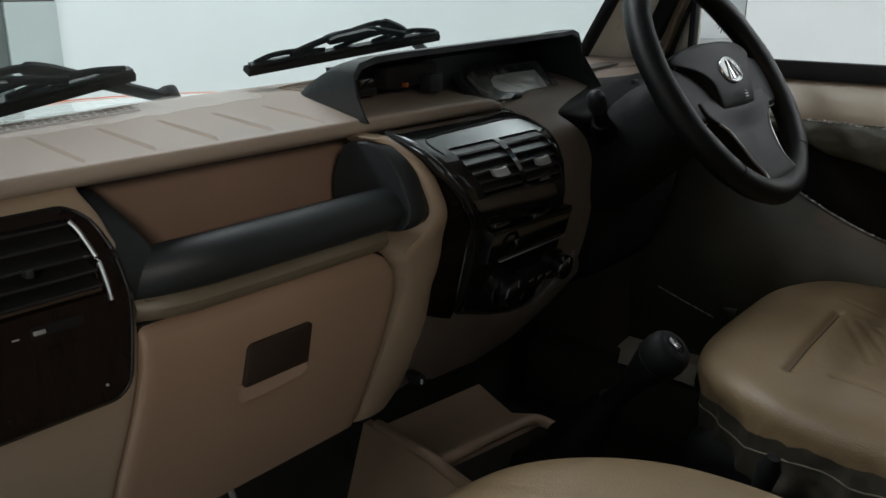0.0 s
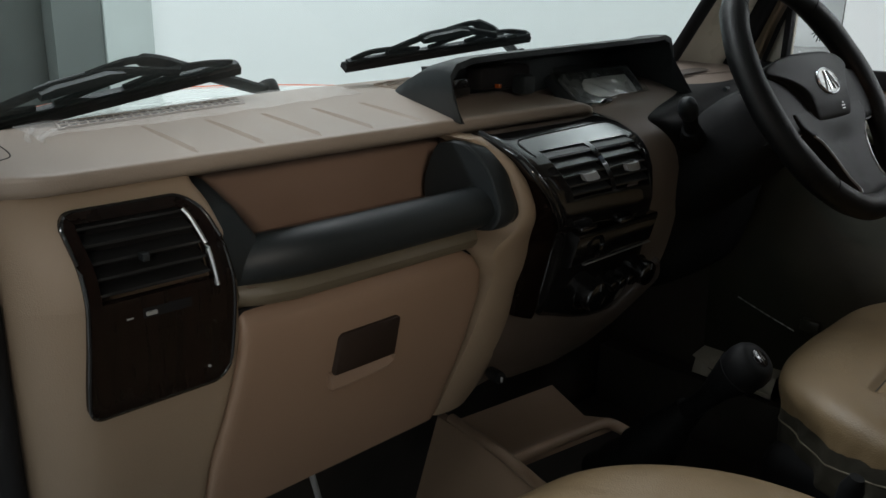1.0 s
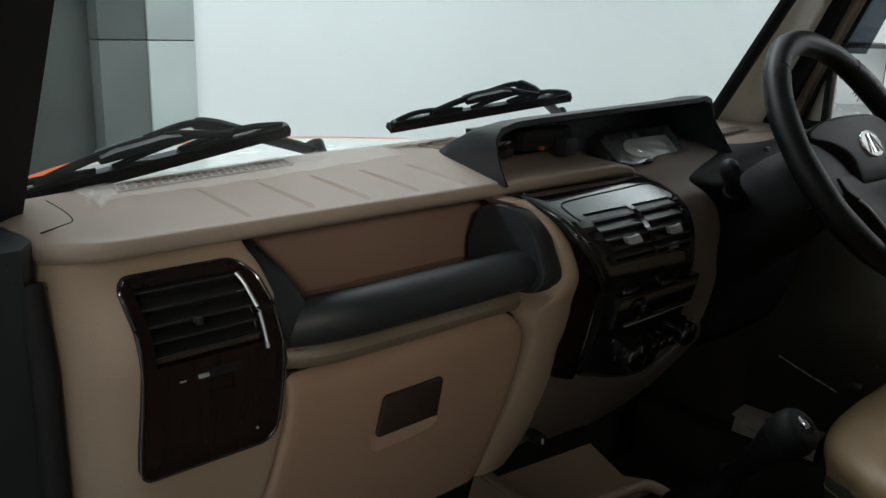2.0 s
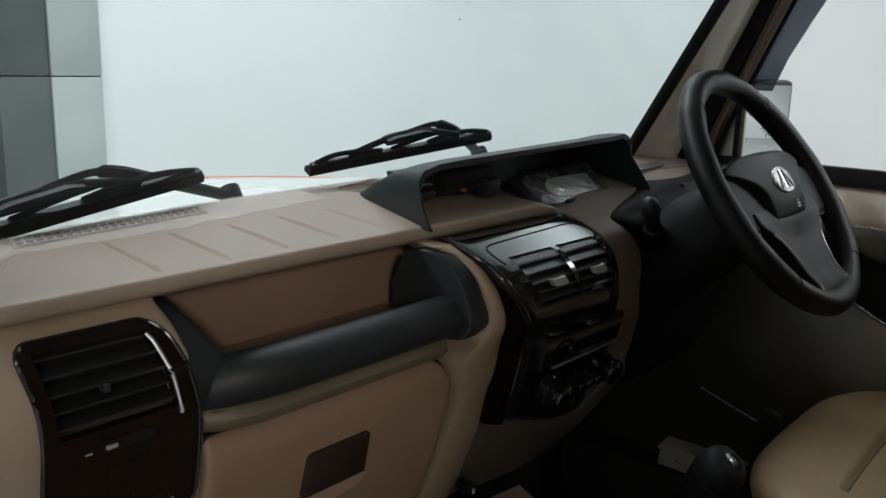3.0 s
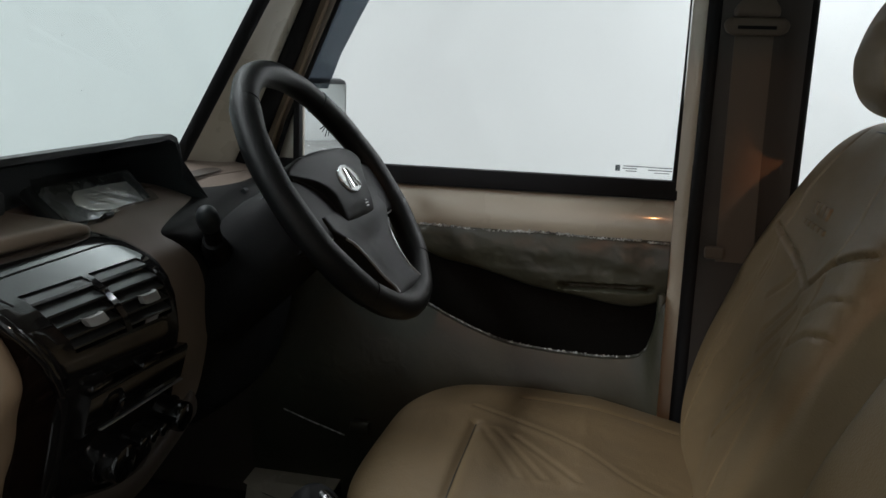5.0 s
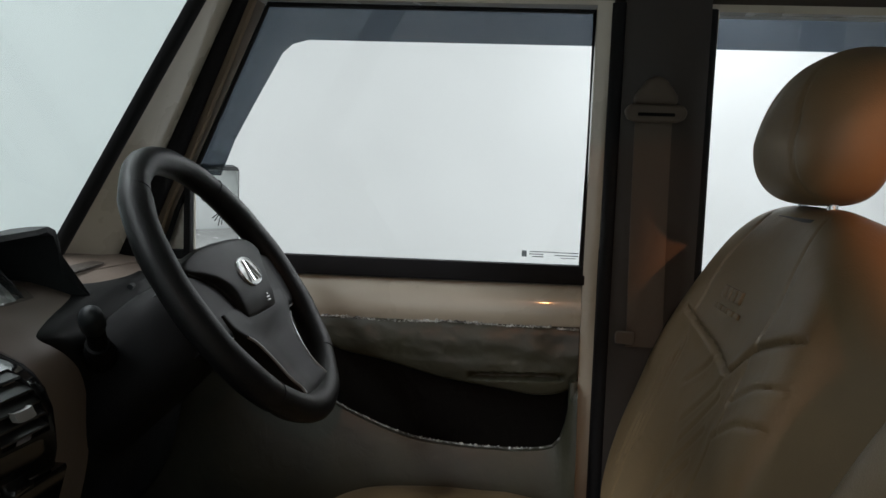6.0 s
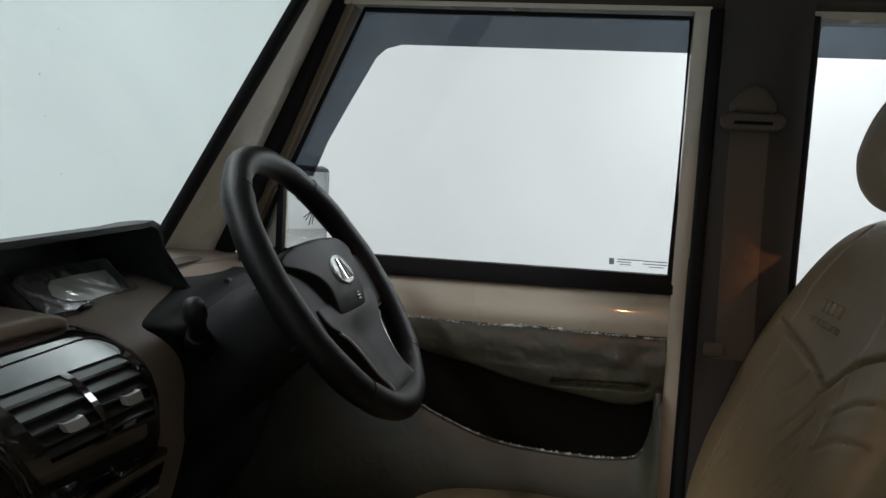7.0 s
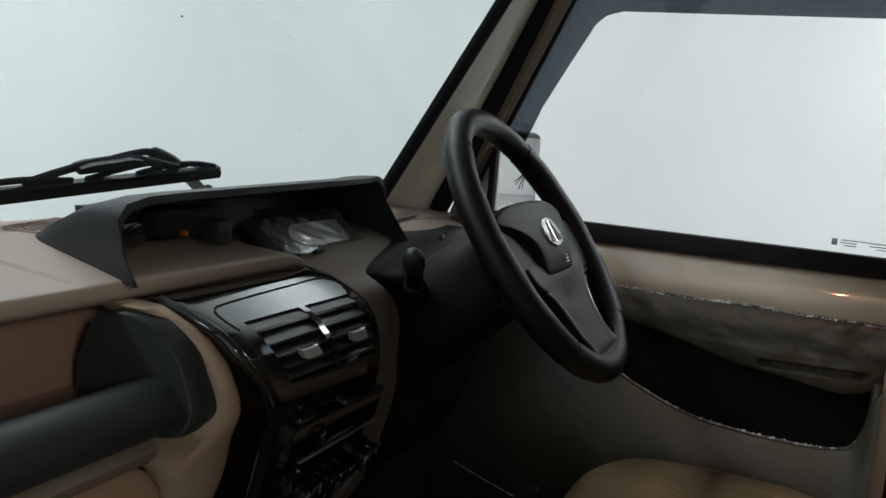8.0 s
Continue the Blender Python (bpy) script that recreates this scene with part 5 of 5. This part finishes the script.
for sx in (-1, 1):
    part("pad_groove", tube([wheel_pt(sx * (lerp(PAD_W, v) + 0.001), v, 0.0025 if v < 0.02 else 0.001) for v in steps(-0.045, 0.028, 22)], 0.0022, 8), DARK, wheel, "moulded groove")
    # silver lines stand in for the highlights along the spoke edges
    part("spoke_highlight", tube([wheel_pt(sx * (lerp(LOW_W, v) - 0.002), v, lerp(LOW_N, v) - 0.0005) for v in steps(-0.160, -0.066, 18)], 0.0018, 7), SILVER, wheel, "thin grey line for the spoke edge highlight")
    part("spoke_highlight", tube([wheel_pt(sx * x, lerp(WING_B, x) + 0.0015, -0.004) for x in steps(0.112, 0.162, 10)], 0.0015, 7), SILVER, wheel, "thin grey line for the spoke edge highlight")
EA, EB, EN = 0.034, 0.0205, 0.0185
emblem = part("emblem", loft([[wheel_pt(EA * k * math.cos(a), 0.004 + EB * k * math.sin(a), n) for a in [2 * math.pi * q / 40 for q in range(40)]] for k, n in ((1.0, EN - 0.012), (1.0, EN), (0.94, EN + 0.0015), (0.3, EN + 0.002))]), STEEL, horn, "oval grey badge")
part("badge_ring", loft([[wheel_pt((EA - 0.001 + 0.0013 * math.cos(b)) * math.cos(a), 0.004 + (EB - 0.001 + 0.0013 * math.cos(b)) * math.sin(a), EN + 0.0012 + 0.0013 * math.sin(b)) for b in [2 * math.pi * q / 8 for q in range(8)]] for a in [2 * math.pi * q / 40 for q in range(41)]], caps=False), CHROME, emblem, "bright oval rim")
for x0, x1 in ((-0.021, -0.006), (-0.007, -0.002), (0.007, 0.002), (0.021, 0.006)):
    part("badge_bar", tube([wheel_pt(x0, -0.010, EN + 0.0022), wheel_pt(x1, 0.0185, EN + 0.0018)], 0.0015, 6), CHROME, emblem, "bright bar")
for i, w in enumerate((0.004, 0.012, 0.010)):
    part("print_mark", box(-w / 2, w / 2, -0.0004, 0.0004, -0.0008, 0.0008, 0, Matrix.Translation(wheel_pt(0.018, -0.031 - 0.004 * i, 0.0166 - 0.0009 * i)) @ WN.to_track_quat("Y", "Z").to_matrix().to_4x4()), STEEL, horn, "small grey printed mark")

# ---- wipers ----


def wiper(a, b, pivot, name):
    """A wiper from its left tip a to its right tip b: rubber blade, bridge, yokes and arm."""
    a, b, pivot = Vector(a), Vector(b), Vector(pivot)
    d = (b - a).normalized()
    up = Vector((0, -0.42, 0.9))
    up = (up - d * up.dot(d)).normalized()
    out = d.cross(up)
    if out.y < 0:
        out = -out
    L = (b - a).length
    P = lambda t, h, o=0.0: a + d * (L * t) + up * h + out * o
    w = thing(name, tuple((a + b) / 2 - Vector((0, 0, 0.03))), "black windscreen wiper with rubber blade at rest", "wiper", "windscreen wipers")
    part("blade", loft([[P(t, -0.006, -0.004), P(t, 0.002, -0.003), P(t, 0.005, 0.003), P(t, 0.003, 0.009), P(t, -0.004, 0.009)] for t in steps(0, 1, 8)]), RUBBER, w, "black rubber blade")
    part("spine", loft([[P(t, 0.006, -0.002), P(t, 0.0085, -0.002), P(t, 0.0085, 0.006), P(t, 0.006, 0.006)] for t in (0.01, 0.5, 0.99)]), BLACK, w, "black metal blade spine")
    flat_tube = lambda pts, r: tube(smooth_line([P(*q) for q in pts], 5), r, 8, 0.55, tuple(out))
    part("bridge", flat_tube([(0.19, 0.011, 0.003), (0.30, 0.019, 0.006), (0.42, 0.025, 0.008), (0.56, 0.027, 0.008), (0.66, 0.021, 0.006), (0.78, 0.012, 0.003)], 0.0055), BLACK, w, "black arched bridge")
    part("centre_block", loft([[P(t, h0, -0.001), P(t, h1, -0.001), P(t, h1, 0.013), P(t, h0, 0.013)] for t, h0, h1 in ((0.36, 0.018, 0.025), (0.40, 0.018, 0.028), (0.55, 0.021, 0.031), (0.60, 0.022, 0.028))]), BLACK, w, "black arm connector")
    part("yoke", flat_tube([(0.03, 0.008, 0.003), (0.10, 0.014, 0.004), (0.19, 0.014, 0.005), (0.28, 0.011, 0.004), (0.35, 0.009, 0.003)], 0.0042), BLACK, w)
    part("yoke", flat_tube([(0.60, 0.009, 0.003), (0.68, 0.013, 0.004), (0.78, 0.015, 0.005), (0.87, 0.014, 0.004), (0.97, 0.008, 0.003)], 0.0042), BLACK, w)
    part("yoke", flat_tube([(0.40, 0.009, 0.003), (0.46, 0.012, 0.004), (0.56, 0.018, 0.004), (0.66, 0.020, 0.006)], 0.0038), BLACK, w)
    part("arm", tube(smooth_line([P(0.50, 0.028, 0.010), P(0.60, 0.031, 0.013), P(0.66, 0.030, 0.014), P(0.74, 0.020, 0.016), P(0.84, 0.002, 0.018), pivot + out * 0.012], 5), [0.0048] * 11 + [0.0078] * 15, 8, 0.55, tuple(out)), BLACK, w, "black sprung arm")
    part("pivot_cap", disc(tuple(pivot + out * 0.015), (0, 0.55, 0.83), 0.014, 0.025, 18, 0.004), BLACK, w)
    return w


wiper((-0.028, 1.058, 1.298), (0.344, 1.100, 1.346), (0.432, 1.155, 1.300), "wiper")
wiper((0.508, 1.110, 1.337), (0.878, 1.104, 1.364), (0.935, 1.155, 1.318), "wiper")

part("cable", tube(smooth_line([(0.33, 0.97, 0.893), (0.34, 0.968, 0.85), (0.353, 0.97, 0.80)], 4), 0.004, 8), PRINT, dash, "pale cable hanging under the glove box")

# ---- floor console and gear lever ----
tunnel = thing("floor_console", (0.72, 0.75, 0.56), "beige moulded floor console with black tray", "floor console")
part("side", loft([[(x0, y, 0.56), (x1, y, z), (x1 + 0.016, y, z), (x0 + 0.02, y, 0.56)] for x0, x1, y, z in ((0.56, 0.645, 1.06, 0.80), (0.55, 0.625, 0.90, 0.80), (0.52, 0.59, 0.78, 0.80), (0.50, 0.57, 0.60, 0.79))]), CONSOLE, tunnel, "beige side wall")
part("shelf", loft([[(0.65, 1.04, 0.795), (0.872, 1.01, 0.795), (0.872, 1.01, 0.765), (0.65, 1.04, 0.765)], [(0.635, 0.96, 0.775), (0.855, 0.93, 0.775), (0.855, 0.93, 0.75), (0.635, 0.96, 0.75)], [(0.628, 0.915, 0.795), (0.84, 0.885, 0.795), (0.84, 0.885, 0.775), (0.628, 0.915, 0.775)], [(0.625, 0.90, 0.803), (0.832, 0.868, 0.803), (0.832, 0.868, 0.788), (0.625, 0.90, 0.788)], [(0.622, 0.891, 0.798), (0.828, 0.856, 0.798), (0.828, 0.856, 0.790), (0.622, 0.891, 0.790)]]), CONSOLE, tunnel, "beige front shelf", 60)
part("rim", tube(smooth_line([(0.655, 1.04, 0.80), (0.63, 0.915, 0.803), (0.60, 0.80, 0.802), (0.575, 0.62, 0.795)]), 0.009, 10), CONSOLE, tunnel, "rounded beige rim")
part("rim", tube(smooth_line([(0.625, 0.895, 0.80), (0.70, 0.883, 0.805), (0.79, 0.868, 0.806), (0.815, 0.86, 0.804), (0.828, 0.845, 0.797), (0.832, 0.82, 0.79)]), 0.009, 10), CONSOLE, tunnel, "rounded beige rim")
part("tray", loft([[(0.60, y, 0.76), (0.84, y, 0.76), (0.88, y, 0.56), (0.58, y, 0.56)] for y in (0.86, 0.40)]), CARPET, tunnel, "black tray")
part("tunnel_top", loft([[(0.60, y, 0.78), (0.86, y, 0.78), (0.95, y, 0.56), (0.55, y, 0.56)] for y in (0.40, -0.6)]), CARPET, tunnel, "black carpeted tunnel")
part("carpet_edge", box(1.288, 1.345, 0.70, 1.19, 0.555, 0.688, 0.006), CARPET, body, "black carpet edge")
part("sill", loft([[(1.30, y, 0.69), (1.287, y, 0.70), (1.30, y, 0.735), (1.345, y, 0.74), (1.345, y, 0.69)] for y in (0.80, 0.85, 0.965)]), PAINT, body, "cream painted inner sill by the pedals")
part("film_edge", tube([(1.322, 0.905, 0.870), (1.322, 0.85, 0.852), (1.324, 0.79, 0.833)], 0.0014, 7), FILM, door, "shiny crinkled film edge")
part("corner_tab", box(1.312, 1.328, 0.742, 0.778, 0.842, 0.866, 0.004), WRAP, door, "brown trim tab")
lever = thing("gear_lever", (0.76, 0.76, 0.76), "black gear lever with a rounded knob", "gear lever")
part("boot", loft([[(0.765 + r * math.cos(a), y + r * math.sin(a), z + 0.35 * r * math.sin(a)) for a in [2 * math.pi * q / 24 for q in range(24)]] for y, z, r in ((0.80, 0.755, 0.058), (0.790, 0.775, 0.046), (0.782, 0.788, 0.048), (0.768, 0.812, 0.037), (0.760, 0.826, 0.039), (0.745, 0.850, 0.030), (0.738, 0.862, 0.032), (0.720, 0.890, 0.022), (0.706, 0.910, 0.018))]), MATT_BLACK, lever, "pleated dark boot")
part("stick", tube([(0.763, 0.712, 0.90), (0.750, 0.680, 0.938), (0.745, 0.659, 0.966)], [0.015, 0.014, 0.018], 16), MATT_BLACK, lever)
KN = Matrix.Translation((0.744, 0.634, 0.998)) @ Euler((radians(40), 0, 0)).to_matrix().to_4x4()
kb = loft([[KN @ Vector((r * math.cos(a), r * math.sin(a), h)) for a in [2 * math.pi * q / 28 for q in range(28)]] for h, r in ((-0.052, 0.015), (-0.046, 0.018), (-0.034, 0.0210), (-0.020, 0.0255), (-0.006, 0.0290), (0.008, 0.0302), (0.019, 0.0285), (0.026, 0.0240), (0.0285, 0.020), (0.0290, 0.012), (0.0290, 0.002))])
knob_part = part("knob", kb, MATT_BLACK, lever, "round black knob", 50)
KZ = KN.to_3x3() @ Vector((0, 0, 1))
part("knob_groove", ring(tuple(KN @ Vector((0, 0, -0.006))), tuple(KZ), 0.0289, 0.0010, 36, 6), DARK, knob_part, "fine groove")
part("shift_plate", disc(tuple(KN @ Vector((0, 0, 0.0292))), tuple(KZ), 0.0125, 0.0025, 24, 0.001), PIANO, knob_part, "glossy shift pattern disc")
for dx, dy, w, h in ((-0.005, 0, 0.0006, 0.005), (0, 0, 0.0006, 0.005), (0.005, 0, 0.0006, 0.005), (0, 0, 0.005, 0.0006)):
    part("shift_mark", box(dx - w, dx + w, dy - h, dy + h, 0.0303, 0.0307, 0, KN), SHIFT_INK, knob_part, "pale shift mark")
second = thing("transfer_lever", (0.70, 0.50, 0.76), "short black lever between the seats", "lever")
part("stick", tube([(0.71, 0.52, 0.76), (0.705, 0.49, 0.86), (0.702, 0.48, 0.90)], [0.010, 0.008, 0.010], 12), MATT_BLACK, second)
part("grip", tube([(0.702, 0.482, 0.895), (0.70, 0.475, 0.925), (0.70, 0.472, 0.94)], [0.011, 0.0135, 0.008], 14), MATT_BLACK, second)

# ---- seats ----
from mathutils.bvhtree import BVHTree


def seat(name, cx, label, fine, nose):
    s = thing(name, (cx, 0.3, 0.60), label, "car seat", "front seats")
    # crosswise seam and fanned pleats on the cushion
    pleats = [(-0.19, 0.152, 0.045, 0.155)]
    pleats += [(0.030, 0.145, -0.11, 0.075), (0.026, 0.122, -0.10, 0.045), (0.014, 0.094, -0.09, 0.0), (0.105, 0.165, 0.04, 0.047), (0.04, 0.047, -0.04, -0.06), (-0.04, -0.06, -0.10, -0.17)]
    edges = [(-0.185, -0.26, -0.175, 0.10), (0.185, -0.26, 0.175, 0.10)]

    def cushion_shape(p, q):
        x, y, z = p
        if z > 0:
            z += 0.016 * abs(q.x) ** 3 * (1 - 0.3 * q.y) - 0.050 * max(0, -q.y) + 0.008 * (1 - q.x * q.x)
            z -= 0.007 * math.exp(-(near_line(x, y, pleats[:1]) / 0.0065) ** 2)
            z -= 0.0020 * math.exp(-(near_line(x, y, pleats[1:]) / 0.0048) ** 2) - 0.0018 * math.exp(-(near_line(x, y, pleats[1:]) / 0.018) ** 2)
            z -= 0.003 * math.exp(-(near_line(x, y, edges) / 0.005) ** 2)
            z += 0.004 * noise.noise((x * 9 + cx * 7, y * 9, 1))
        y -= 0.035 * (1 - q.z) * max(0, q.y) * 0.5
        x *= 1 - nose * max(0, q.y) ** 2.6 + 0.012 * q.z
        low = max(0, 0.5 - q.z)
        fold = (0.016 * noise.noise((q.x * 6 + cx * 9, q.y * 8, q.z * 1.5)) + 0.006 * noise.noise((q.x * 15, q.y * 17, q.z * 3 + cx))) * min(1, low)
        return Vector((cx + x + fold * q.x, 0.365 + y + fold * q.y, 0.880 + z + 0.014 * (y / 0.28)))
    cushion_bm = pillow((0.285, 0.305, 0.082), 4.2, fine, cushion_shape)
    tree = BVHTree.FromBMesh(cushion_bm)
    for ax, ay, bx, by in pleats[:1]:
        line = []
        for t in steps(0.0, 1.0, 40):
            hit = tree.ray_cast(Vector((cx + ax + (bx - ax) * t, 0.365 + ay + (by - ay) * t, 1.2)), Vector((0, 0, -1)))[0]
            if hit is not None:
                line.append(hit + Vector((0, 0, 0.0002)))
        part("seam", tube(line, 0.0009, 6), SEATGREY, s, "dark stitched seam")
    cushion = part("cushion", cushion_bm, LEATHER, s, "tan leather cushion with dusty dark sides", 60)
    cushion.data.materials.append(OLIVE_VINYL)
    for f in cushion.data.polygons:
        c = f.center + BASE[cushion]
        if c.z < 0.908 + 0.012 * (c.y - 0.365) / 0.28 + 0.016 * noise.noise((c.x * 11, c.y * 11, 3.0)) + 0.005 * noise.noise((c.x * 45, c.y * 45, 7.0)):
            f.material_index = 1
    part("base", box(cx - 0.262, cx + 0.262, 0.08, 0.625, 0.60, 0.875, 0.03, seg=3), MATT_BLACK, s, "dark seat base")

    def around(a, k):
        c, n_ = math.cos(a), math.sin(a)
        r = (abs(c) ** 4.2 + abs(n_) ** 4.2) ** (-1 / 4.2)
        x, y = 0.285 * r * c * k, 0.305 * r * n_ * k - 0.012 * max(0, n_ * r)
        return (cx + x * (1 - nose * max(0, r * n_) ** 2.6), 0.365 + y)

    stitch = []
    for a in steps(math.pi * 1.2, -math.pi * 0.2, 110):
        z = 0.893 + 0.010 * noise.noise((5 * math.cos(a), 5 * math.sin(a), cx))
        away = Vector((*around(a, 1.4), z))
        hit = tree.ray_cast(away, (Vector((cx, 0.365, z)) - away).normalized())[0]
        if hit is not None:
            stitch.append(hit)
    part("piping", tube(stitch, 0.0015, 6), PIPING, s, "pale stitched edge")
    # backrest, leaning back
    chev = [(0.18, 0.098, -0.088, 0.062), (-0.088, 0.062, -0.14, 0.102), (-0.14, 0.102, -0.24, 0.136)]
    fan = [(-0.088, 0.062, 0.012, -0.022), (0.0, 0.064, 0.066, 0.014)]
    for i in range(4):
        o = 0.042 * i
        fan += [(-0.094, 0.036 - o, -0.020, -0.040 - o)]
        if i < 2:
            fan += [(-0.136, 0.040 - o, -0.204, 0.072 - o), (-0.204, 0.072 - o, -0.262, 0.088 - o)]
        fan += [(0.13 + 0.012 * i, 0.06 - 0.02 * i, 0.125 + 0.016 * i, -0.09 - 0.02 * i)]
    side = [(-0.150, -0.28, -0.14, 0.16), (-0.14, 0.16, -0.10, 0.26), (0.150, -0.28, 0.14, 0.16), (0.14, 0.16, 0.10, 0.26)]
    lean = radians(21)

    def back_shape(p, q):
        x, y, z = p
        taper = 1 - 0.26 * max(0, q.z) ** 2.2 - 0.04 * max(0, -q.z)
        x *= taper
        if q.y > 0:
            y += 0.036 * abs(q.x) ** 2.2 * max(0, 1 - 0.7 * max(0, q.z)) - 0.004 * (1 - abs(q.x))
            y -= 0.0085 * math.exp(-(near_line(x, z, chev) / 0.0036) ** 2) - 0.0045 * math.exp(-(near_line(x, z, chev) / 0.02) ** 2)
            y -= 0.0042 * math.exp(-(near_line(x, z, fan) / 0.0034) ** 2) - 0.0016 * math.exp(-(near_line(x, z, fan) / 0.014) ** 2)
            y -= 0.0025 * math.exp(-(near_line(x, z, side) / 0.0035) ** 2)
            y += 0.004 * noise.noise((x * 8, z * 8, 5 + cx))
        v = Vector((x, y, z))
        yy = v.y * math.cos(lean) - v.z * math.sin(lean)
        zz = v.y * math.sin(lean) + v.z * math.cos(lean)
        return Vector((cx + v.x, 0.080 + yy, 1.157 + zz))
    part("backrest", pillow((0.272, 0.068, 0.285), 4.0, fine, back_shape), LEATHER, s, "tan leather backrest with chevron pleats", 60)
    # headrest on two steel rods

    def head_shape(p, q):
        x, y, z = p
        x *= 1 - 0.16 * max(0, q.z) ** 1.6
        if q.y > 0:
            y -= 0.004 * math.exp(-((abs(x) - 0.075 + 0.05 * max(0, q.z)) / 0.004) ** 2)
        y -= 0.012 * q.z * q.z + 0.016 * max(0, q.z + 0.2)
        return Vector((cx + x, 0.008 + y - 0.12 * z, 1.5245 + z))
    part("headrest", pillow((0.128, 0.060, 0.0925), 3.0, 40, head_shape), LEATHER, s, "rounded tan leather headrest", 60)
    for dx in (-0.05, 0.05):
        part("rod", tube([(cx + dx, 0.012, 1.38), (cx + dx, 0.005, 1.45)], 0.006, 12), CHROME, s, "bright headrest rod")
    part("collar", loft([[(cx + sx * w, 0.005 + sy * 0.028, z) for sx, sy in ((-1, -0.6), (-0.7, -1), (0.7, -1), (1, -0.6), (1, 0.6), (0.7, 1), (-0.7, 1), (-1, 0.6))] for z, w in ((1.395, 0.09), (1.412, 0.088), (1.417, 0.08))]), SEATGREY, s, "dark recess under the headrest")
    # embroidered badge, as plain raised bars
    for i, (x0, x1, z0, z1) in enumerate((q[0] + 0.055, q[1] + 0.055, q[2] - 0.03, q[3] - 0.03) for q in ((-0.035, -0.022, 0.175, 0.195), (-0.018, -0.004, 0.175, 0.195), (0.0, 0.012, 0.175, 0.195), (0.016, 0.032, 0.175, 0.195), (-0.045, -0.03, 0.155, 0.164), (-0.026, -0.008, 0.155, 0.164), (-0.004, 0.014, 0.155, 0.164), (0.018, 0.034, 0.155, 0.164), (0.037, 0.05, 0.155, 0.164))):
        mb = box(0.040 + (x0 - 0.055) * 1.25 - 0.008 * (i > 3), 0.040 + (x1 - 0.055) * 1.25 - 0.008 * (i > 3), 0.056, 0.0652, 0.124 + (z0 - 0.14) * 0.85, 0.124 + (z1 - 0.14) * 0.85, 0.0022)
        for v in mb.verts:
            c = v.co.copy()
            v.co = Vector((cx + c.x, 0.080 + c.y * math.cos(lean) - c.z * math.sin(lean), 1.165 + c.y * math.sin(lean) + c.z * math.cos(lean)))
        part("embroidery_bar", mb, LEATHER, s, "raised stitched mark")
    return s


seat("driver_seat", 1.065, "tan leather driver's seat with pleated cover", 150, 0.13)
seat("passenger_seat", 0.29, "tan leather passenger seat with pleated cover", 80, 0.42).location += Vector((0.025, 0.03, 0.013))
